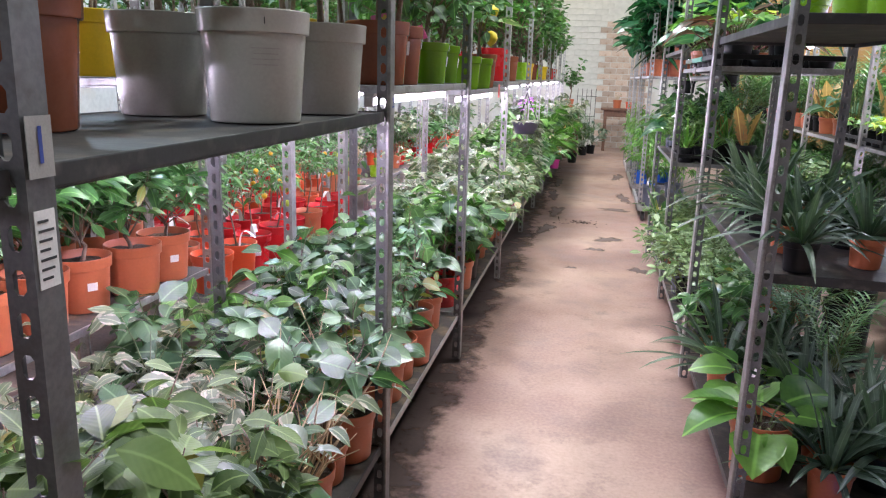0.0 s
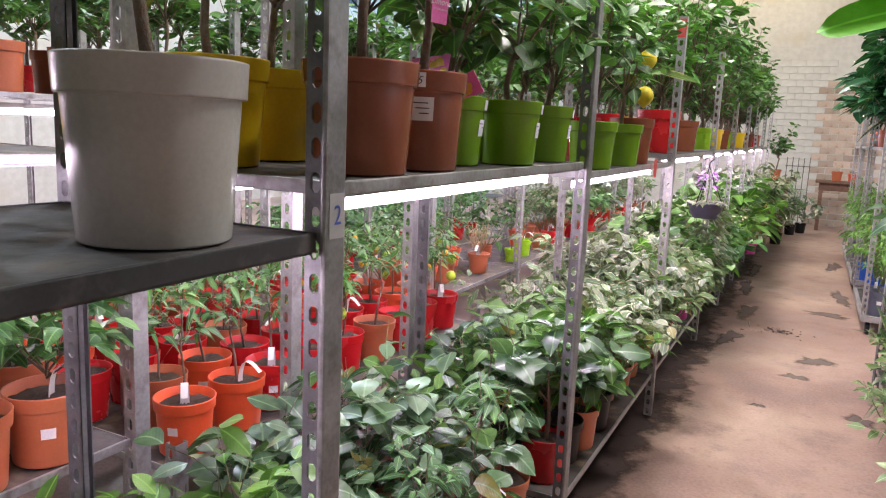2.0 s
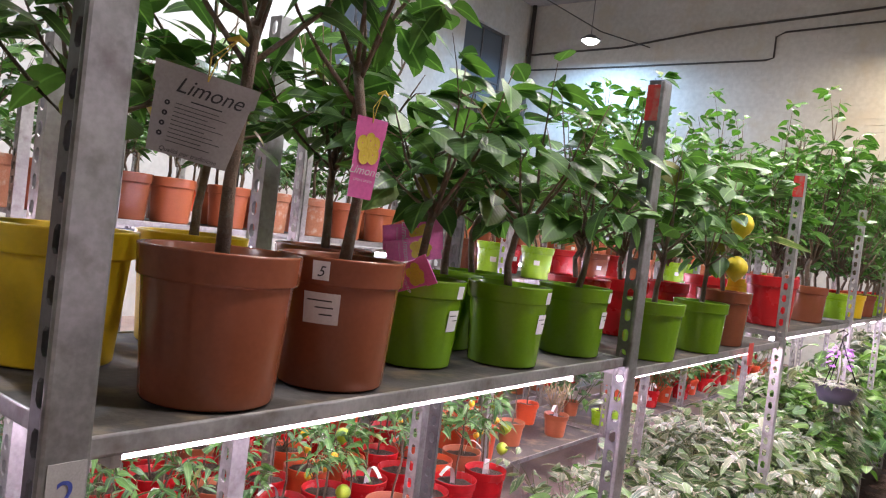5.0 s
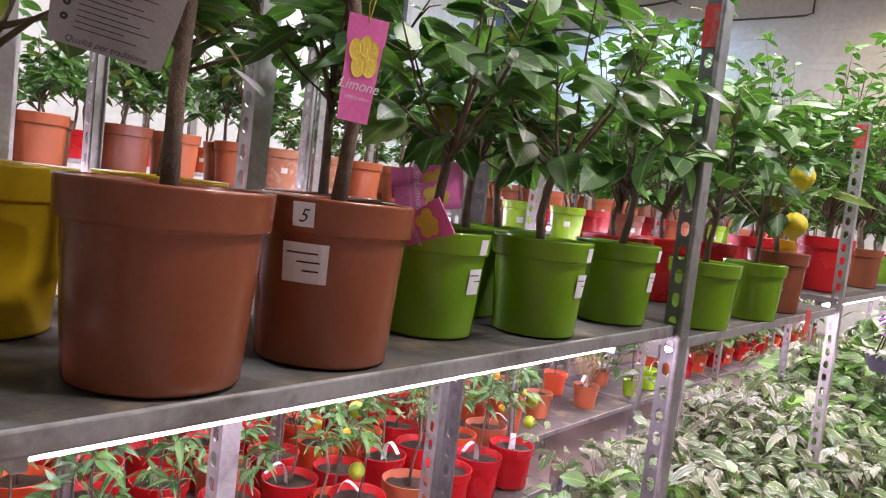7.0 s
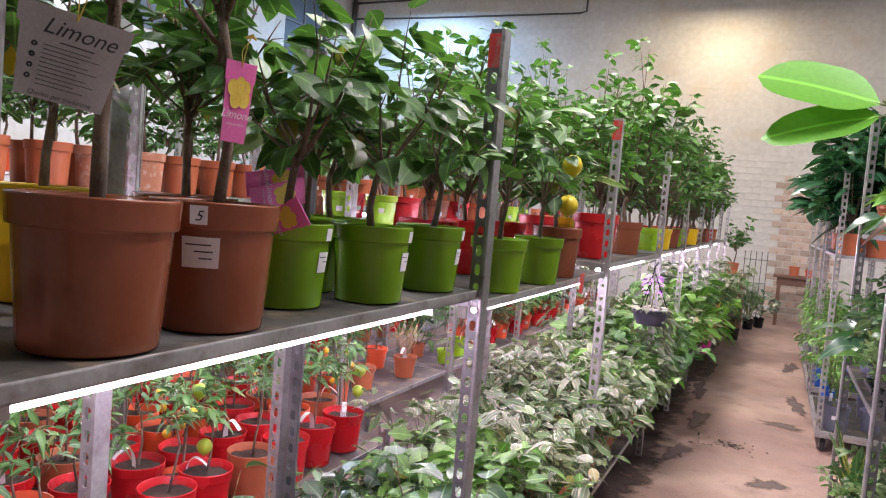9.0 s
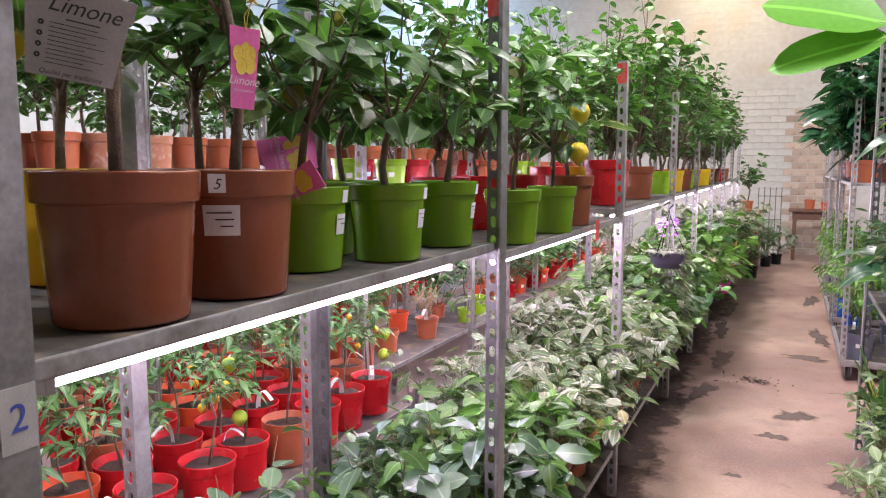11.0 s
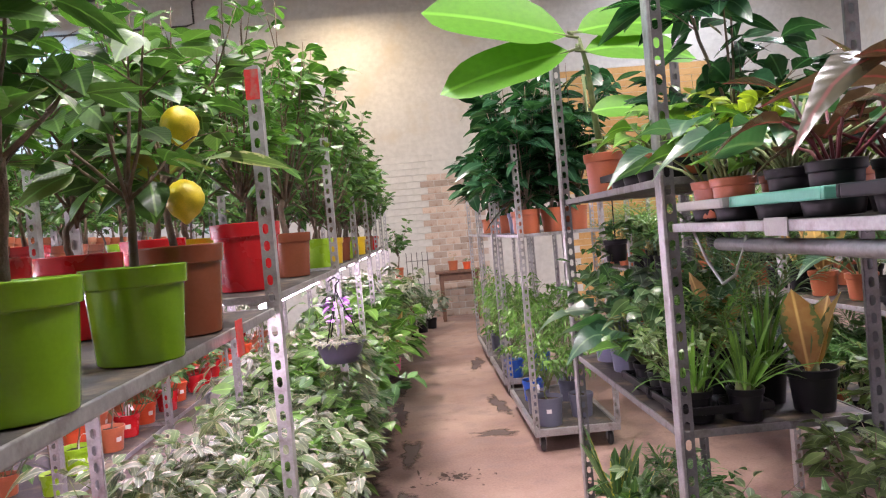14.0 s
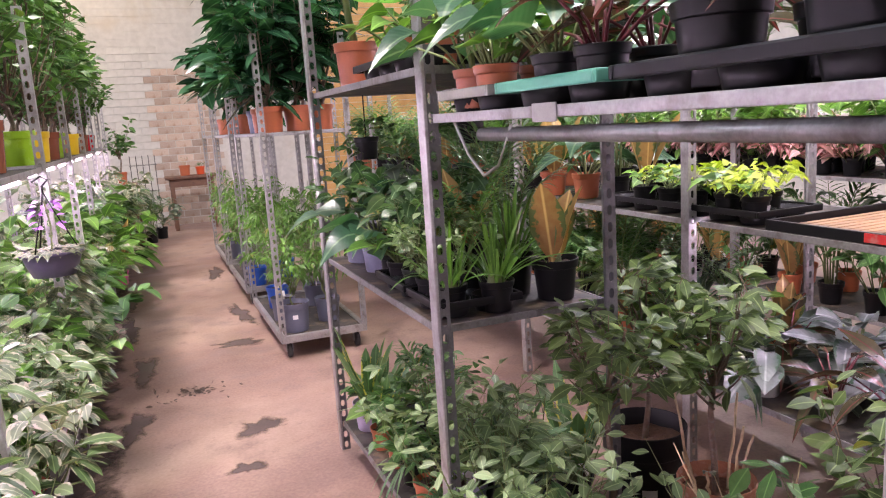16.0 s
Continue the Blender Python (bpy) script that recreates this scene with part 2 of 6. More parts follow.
CEILING_PAINT = speckled("dull_ceiling_paint", (0.36, 0.35, 0.35), (0.48, 0.47, 0.46), 0.5, 0.9, 0, 0.2, 0.006, (0.2, 0.19, 0.19))
WALL_PAINT = speckled("cream_wall_paint", (0.5, 0.48, 0.43), (0.64, 0.62, 0.57), 0.8, 0.7, 0, 0.25, 0.004, (0.52, 0.46, 0.36), 0.05)
BRICK = speckled("tan_brick", (0.4, 0.29, 0.22), (0.55, 0.45, 0.37), 5, 0.85, 0, 0.4, 0.004, (0.33, 0.2, 0.13), 0.28)
ORANGE_BRICK = speckled("ochre_brick", (0.5, 0.27, 0.09), (0.66, 0.4, 0.16), 5, 0.85, 0, 0.4, 0.004, None, 0.15)
MORTAR = speckled("mortar", (0.5, 0.47, 0.42), (0.62, 0.58, 0.52), 6, 0.95, 0, 0.4, 0.004)
WOOD = speckled("worn_wood", (0.24, 0.13, 0.07), (0.42, 0.26, 0.15), 6, 0.7, 0, 0.3, 0.003, (0.15, 0.09, 0.06), 0.2)
TABLE_WOOD = speckled("dark_brown_wood", (0.11, 0.05, 0.03), (0.2, 0.1, 0.06), 6, 0.6, 0, 0.3, 0.003, (0.07, 0.04, 0.03))
CABLE = speckled("cable_sheath", (0.05, 0.045, 0.04), (0.09, 0.08, 0.07), 8, 0.7)
RUBBER = speckled("black_rubber", (0.02, 0.02, 0.02), (0.05, 0.05, 0.048), 20, 0.7)
TUBE = glowing("lit_tube", (1.0, 0.8, 1.0), TUBE_GLOW)
LAMP_FACE = glowing("lit_lamp_face", (1.0, 0.97, 0.92), 14)
GLASS_M, _nt, _b = material("dusty_window_glass", 0.25)
_b.inputs["Base Color"].default_value = (0.1, 0.12, 0.14, 1)


def concrete():
    """Pinkish worn concrete: pale trodden middle, dark blotches, fine cracks and grain."""
    m, nt, b = material("worn_pink_concrete", 0.55)
    big, mid, fine = noise_at(nt, 0.7, 5), noise_at(nt, 2.6, 6, 0.62), noise_at(nt, 60, 4)
    col = ramp(nt, big, [(0.34, (0.15, 0.085, 0.075)), (0.46, (0.27, 0.165, 0.13)), (0.56, (0.38, 0.26, 0.2)), (0.68, (0.47, 0.335, 0.26))])
    col = mix(nt, ramp(nt, mid, [(0.52, (0, 0, 0)), (0.66, (0.85, 0.85, 0.85))]), col, (0.15, 0.088, 0.08))
    scuff = ramp(nt, noise_at(nt, 5.5, 7, 0.7), [(0.56, (0, 0, 0)), (0.64, (0.7, 0.7, 0.7))])
    col = mix(nt, scuff, col, (0.2, 0.125, 0.105))
    col = mix(nt, ramp(nt, noise_at(nt, 1.7, 7, 0.7), [(0.6, (0, 0, 0)), (0.68, (0.6, 0.6, 0.6))]), col, (0.17, 0.13, 0.12))
    col = mix(nt, 0.3, col, ramp(nt, fine, [(0.3, (0.16, 0.1, 0.085)), (0.7, (0.42, 0.3, 0.25))]))
    nt.links.new(col, b.inputs["Base Color"])
    nt.links.new(ramp(nt, mid, [(0.3, (0.6,) * 3), (0.7, (0.36,) * 3)]), b.inputs["Roughness"])
    bump(nt, b, fine, 0.2, 0.003)
    return m


CONCRETE = concrete()
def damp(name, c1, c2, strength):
    """A floor mark, used for damp stains and for the rack strip's dirt and shade, that fades unevenly towards its rim
    (u runs from its heart to its rim).
    """
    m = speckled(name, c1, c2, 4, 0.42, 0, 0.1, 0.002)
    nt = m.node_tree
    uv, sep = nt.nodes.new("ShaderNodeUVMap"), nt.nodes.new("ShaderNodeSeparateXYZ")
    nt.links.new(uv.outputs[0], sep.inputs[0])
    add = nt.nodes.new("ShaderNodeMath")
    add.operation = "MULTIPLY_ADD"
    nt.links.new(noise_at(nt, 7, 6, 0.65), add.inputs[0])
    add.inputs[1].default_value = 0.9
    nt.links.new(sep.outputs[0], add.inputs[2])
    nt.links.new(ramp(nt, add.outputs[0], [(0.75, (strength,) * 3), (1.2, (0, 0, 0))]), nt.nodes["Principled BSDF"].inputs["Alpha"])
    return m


# Dirt along the left racks, darkened further to paint in the racks' shade
DAMP_AND_SHADE = damp("damp_dirt_and_shade", (0.035, 0.024, 0.022), (0.09, 0.06, 0.052), 0.9)
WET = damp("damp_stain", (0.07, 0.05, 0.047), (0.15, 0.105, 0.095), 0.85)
LITTER = speckled("dead_leaf", (0.04, 0.03, 0.025), (0.1, 0.065, 0.05), 20, 0.8)


# ---------------------------------------------------------------- mesh helpers
def mesh_of(name, verts, faces, mat, uvs=None, smooth=False):
    me = bpy.data.meshes.new(name)
    me.from_pydata([tuple(v) for v in verts], [], faces)
    me.materials.append(mat)
    if uvs is not None:
        layer = me.uv_layers.new(name="UVMap")
        idx = np.empty(len(me.loops), dtype=np.int32)
        me.loops.foreach_get("vertex_index", idx)
        layer.data.foreach_set("uv", np.asarray(uvs, dtype=np.float32)[idx].ravel())
    if smooth:
        me.polygons.foreach_set("use_smooth", np.ones(len(me.polygons), dtype=bool))
    me.update()
    return me


def bm_mesh(name, bm, mat, smooth=False):
    me = bpy.data.meshes.new(name)
    bmesh.ops.recalc_face_normals(bm, faces=bm.faces)
    bm.to_mesh(me)
    bm.free()
    me.materials.append(mat)
    if smooth:
        me.polygons.foreach_set("use_smooth", np.ones(len(me.polygons), dtype=bool))
    return me


def put(name, me, parent=None, at=None, label=""):
    ob = new(name, me)
    if parent:
        ob.parent = parent
    if at is not None:
        ob.matrix_local = at
    if label:
        ob["label"] = label
    return ob


def box(bm, x0, y0, z0, x1, y1, z1, bevel=0.0):
    made = bmesh.ops.create_cube(bm, size=1.0, matrix=Matrix.Translation(((x0 + x1) / 2, (y0 + y1) / 2, (z0 + z1) / 2)) @ Matrix.Diagonal((x1 - x0, y1 - y0, z1 - z0, 1)))
    if bevel:
        edges = list({e for v in made["verts"] for e in v.link_edges})
        bmesh.ops.bevel(bm, geom=edges, offset=bevel, segments=2, affect="EDGES", profile=0.6)


def box_mesh(name, x0, y0, z0, x1, y1, z1, mat, bevel=0.0):
    bm = bmesh.new()
    box(bm, x0, y0, z0, x1, y1, z1, bevel)
    return bm_mesh(name, bm, mat)


def lathe(profile, segs=28):
    verts, faces = [], []
    for r, z in profile:
        for i in range(segs):
            a = 2 * math.pi * i / segs
            verts.append((r * math.cos(a), r * math.sin(a), z))
    n = len(profile)
    for k in range(n - 1):
        for i in range(segs):
            j = (i + 1) % segs
            faces.append((k * segs + i, k * segs + j, (k + 1) * segs + j, (k + 1) * segs + i))
    return verts, faces


def tube_verts(path, radii, sides=6):
    verts, faces = [], []
    pts = [Vector(p) for p in path]
    for k, p in enumerate(pts):
        d = (pts[min(k + 1, len(pts) - 1)] - pts[max(k - 1, 0)]).normalized()
        u = d.orthogonal().normalized()
        w = d.cross(u)
        for i in range(sides):
            a = 2 * math.pi * i / sides
            verts.append(p + radii[k] * (math.cos(a) * u + math.sin(a) * w))
    for k in range(len(pts) - 1):
        for i in range(sides):
            j = (i + 1) % sides
            faces.append((k * sides + i, k * sides + j, (k + 1) * sides + j, (k + 1) * sides + i))
    faces.append(tuple(range(sides))[::-1])
    faces.append(tuple((len(pts) - 1) * sides + i for i in range(sides)))
    return verts, faces


class Bits:
    """Gathers stems or leaves into one mesh."""

    def __init__(self):
        self.v, self.f, self.uv = [], [], []

    def add(self, verts, faces):
        o = len(self.v)
        self.v += [tuple(p) for p in verts]
        self.f += [tuple(i + o for i in face) for face in faces]

    def tube(self, path, radii, sides=6):
        self.add(*tube_verts(path, radii, sides))

    def leaf(self, p, d, length, width, droop=0.3, fold=0.18, shape="oval", twist=0.0, up=None):
        prof = {"oval": (0.62, 1.0, 0.97, 0.64), "round": (0.75, 1.0, 0.95, 0.62), "lance": (0.6, 0.8, 0.6, 0.3), "heart": (1.0, 0.95, 0.66, 0.3),
                "strap": (0.9, 1.0, 0.98, 0.9, 0.75, 0.5), "paddle": (0.5, 0.82, 0.97, 1.0, 1.0, 1.0, 0.96, 0.86, 0.6), "blade": (0.62, 0.9, 1.0, 0.98, 0.9, 0.66)}[shape]
        n = len(prof)
        d = Vector(d).normalized()
        s = d.cross(up or Vector((0, 0, 1)))
        if s.length < 0.05:
            s = d.orthogonal()
        s.normalize()
        nrm = s.cross(d)
        s2 = math.cos(twist) * s + math.sin(twist) * nrm
        nrm = s2.cross(d)
        p = Vector(p)
        o = len(self.v)

        def spine(u):
            return p + d * (length * u) - Vector((0, 0, droop * length * u * u))

        self.v.append(tuple(p))
        self.uv.append((0.5, 0))
        for k in range(n):
            u = (k + 1) / (n + 1)
            c = spine(u)
            w = width * 0.5 * prof[k]
            for side in (-1, 0, 1):
                self.v.append(tuple(c + s2 * (side * w) + nrm * (abs(side) * fold * w)))
                self.uv.append((0.5 + 0.5 * side * prof[k], u))
        self.v.append(tuple(spine(1)))
        self.uv.append((0.5, 1))
        t = o + 1
        self.f += [(o, t + 1, t), (o, t + 2, t + 1)]
        for k in range(n - 1):
            a, b = t + 3 * k, t + 3 * k + 3
            self.f += [(a, a + 1, b + 1, b), (a + 1, a + 2, b + 2, b + 1)]
        a, e = t + 3 * (n - 1), t + 3 * n
        self.f += [(a, a + 1, e), (a + 1, a + 2, e)]

    def mesh(self, name, mat):
        return mesh_of(name, self.v, self.f, mat, self.uv if self.uv else None, True)


# ---------------------------------------------------------------- growth
def shrub(seed, leaf, trunk=0.0, height=0.45, spread=0.2, branches=7, leaves=150, size=0.08, width=0.5, shape="oval", droop=0.35, bark=None, thick=0.009, bare=0.25, weep=0.0):
    """Stem mesh and leaf mesh of a woody plant that grows from its own origin."""
    rng = random.Random(seed)
    wood, crown = Bits(), Bits()
    tips = []
    top = Vector((rng.uniform(-0.02, 0.02), rng.uniform(-0.02, 0.02), trunk))
    if trunk:
        bend = Vector((rng.uniform(-0.025, 0.025), rng.uniform(-0.025, 0.025), 0))
        path = [Vector((0, 0, -0.02)), bend * 0.8 + Vector((0, 0, trunk * 0.35)), bend + top * 0.7, top]
        wood.tube(path, [thick * 1.25, thick, thick * 0.95, thick * 0.9], 8)
    for b in range(branches):
        a = 2 * math.pi * (b + rng.uniform(-0.3, 0.3)) / branches
        lean = spread * rng.uniform(0.5, 1.05)
        rise = (height - trunk) * (rng.uniform(0.2, 1.0) if trunk else rng.uniform(0.6, 1.05))
        if b == 0:
            lean, rise = lean * 0.25, height - trunk
        start = top * rng.uniform(0.72, 1.0) if trunk else Vector((0.25 * lean * math.cos(a), 0.25 * lean * math.sin(a), -0.01))
        end = start + Vector((lean * math.cos(a), lean * math.sin(a), rise))
        midp = start.lerp(end, 0.5) + Vector((0.18 * lean * math.cos(a), 0.18 * lean * math.sin(a), 0.04 * rise + weep * 0.2))
        end.z -= weep * lean
        path = [start, start.lerp(midp, 0.55) + Vector((rng.uniform(-0.01, 0.01), rng.uniform(-0.01, 0.01), 0)), midp, midp.lerp(end, 0.55), end]
        r = thick * (0.5 if trunk else 0.55)
        wood.tube(path, [r, r * 0.85, r * 0.65, r * 0.45, r * 0.25], 5)
        tips.append(path)
        for k in range(2):
            q = path[2].lerp(path[3], rng.random())
            e2 = q + Vector((rng.uniform(-1, 1) * spread * 0.6, rng.uniform(-1, 1) * spread * 0.6, rise * rng.uniform(0.05, 0.4) - weep * spread * 0.5))
            wood.tube([q, q.lerp(e2, 0.5) + Vector((0, 0, 0.01)), e2], [r * 0.45, r * 0.35, r * 0.2], 4)
            tips.append([q, q.lerp(e2, 0.33), q.lerp(e2, 0.66), e2, e2])
    for i in range(leaves):
        path = tips[rng.randrange(len(tips))]
        u = bare + (1 - bare) * rng.random() ** 0.85
        k = min(int(u * 4), 3)
        p = path[k].lerp(path[k + 1], u * 4 - k)
        a = rng.uniform(0, 2 * math.pi)
        d = Vector((math.cos(a), math.sin(a), rng.uniform(-0.35, 0.75) - weep * 0.8))
        out = Vector((p.x, p.y, 0))
        if out.length > 0.02:
            d += out.normalized() * 0.5
        length = size * rng.uniform(0.62, 1.2)
        stalk = d.normalized() * length * 0.13
        crown.leaf(p + stalk, d, length, length * width * rng.uniform(0.85, 1.15), droop * rng.uniform(0.1, 1.7), rng.uniform(-0.05, 0.25), shape, rng.uniform(-0.8, 0.8))
    return wood.mesh("stem", bark or BARK), crown.mesh("foliage", leaf)


def rosette(seed, leaf, count=24, length=0.35, width=0.03, shape="strap", droop=0.8, steep=(0.3, 1.3), stalk=0.0, spread=0.02, stem_mat=None):
    """Leaves that rise from the soil, with or without stalks."""
    rng = random.Random(seed)
    stems, crown = Bits(), Bits()
    for i in range(count):
        a = 2.4 * i + rng.uniform(-0.3, 0.3)
        e = rng.uniform(*steep)
        d = Vector((math.cos(a) * math.cos(e), math.sin(a) * math.cos(e), math.sin(e)))
        p = Vector((spread * math.cos(a), spread * math.sin(a), 0)) * rng.uniform(0.2, 1)
        size = length * rng.uniform(0.65, 1.1)
        if stalk:
            s = stalk * rng.uniform(0.5, 1.1)
            q = p + d * s
            stems.tube([p - Vector((0, 0, 0.01)), p.lerp(q, 0.5) + Vector((0, 0, 0.01)), q], [0.004, 0.0035, 0.003], 5)
            flat = Vector((d.x, d.y, d.z * 0.35 - 0.1))
            crown.leaf(q, flat, size, width * size / length, droop * rng.uniform(0.4, 1.4), rng.uniform(0.1, 0.4), shape, rng.uniform(-0.6, 0.6))
        else:
            crown.leaf(p, d, size, width, droop * rng.uniform(0.4, 1.4), 0.35, shape, rng.uniform(-0.5, 0.5))
    if not stalk:
        stems.tube([(0, 0, -0.02), (0, 0, 0.03)], [spread * 0.8, spread * 0.6], 7)
    return stems.mesh("stem", stem_mat or TWIG), crown.mesh("foliage", leaf)


def fronds(seed, leaf, count=9, height=0.5, spread=0.25, leaflets=12, size=0.14, width=0.018):
    """Arching palm fronds with paired narrow leaflets."""
    rng = random.Random(seed)
    stems, crown = Bits(), Bits()
    for i in range(count):
        a = 2.4 * i + rng.uniform(-0.3, 0.3)
        h, s = height * rng.uniform(0.6, 1.05), spread * rng.uniform(0.5, 1.1)
        path = [Vector((0.02 * math.cos(a), 0.02 * math.sin(a), 0)) + Vector((s * u * u * math.cos(a), s * u * u * math.sin(a), h * (1.25 * u - 0.3 * u * u))) for u in (0, 0.25, 0.5, 0.75, 1)]
        stems.tube(path, [0.004, 0.0035, 0.003, 0.0022, 0.001], 5)
        for k in range(leaflets):
            u = 0.3 + 0.7 * k / leaflets
            j = min(int(u * 4), 3)
            p = path[j].lerp(path[j + 1], u * 4 - j)
            t = (path[j + 1] - path[j]).normalized()
            side = t.cross(Vector((0, 0, 1))).normalized()
            for sg in (-1, 1):
                crown.leaf(p, side * sg + t * 0.9, size * rng.uniform(0.7, 1.1), width, 0.35 * rng.uniform(0.5, 1.5), 0.3, "lance")
    return stems.mesh("stem", TWIG), crown.mesh("foliage", leaf)


def dry_stems(seed, count=26, height=0.3, spread=0.16):
    """Bare straw-coloured twigs with a few withered pale leaves."""
    rng = random.Random(seed)
    stems, crown = Bits(), Bits()
    for i in range(count):
        a = rng.uniform(0, 6.28)
        e = Vector((spread * rng.uniform(0.2, 1.1) * math.cos(a), spread * rng.uniform(0.2, 1.1) * math.sin(a), height * rng.uniform(0.4, 1.1)))
        m = e * 0.5 + Vector((rng.uniform(-0.03, 0.03), rng.uniform(-0.03, 0.03), 0.03))
        stems.tube([(0, 0, 0), m, e], [0.0028, 0.0022, 0.001], 4)
        stems.tube([m, m + Vector((rng.uniform(-0.06, 0.06), rng.uniform(-0.06, 0.06), 0.05))], [0.0016, 0.001], 4)
        if i % 2:
            crown.leaf(e, (math.cos(a), math.sin(a), 0.2), rng.uniform(0.03, 0.055), 0.024, 0.6, 0.3, "oval", rng.uniform(-0.8, 0.8))
    return stems.mesh("stem", DRY), crown.mesh("foliage", LEAF["pale"])


PLANTS = {}


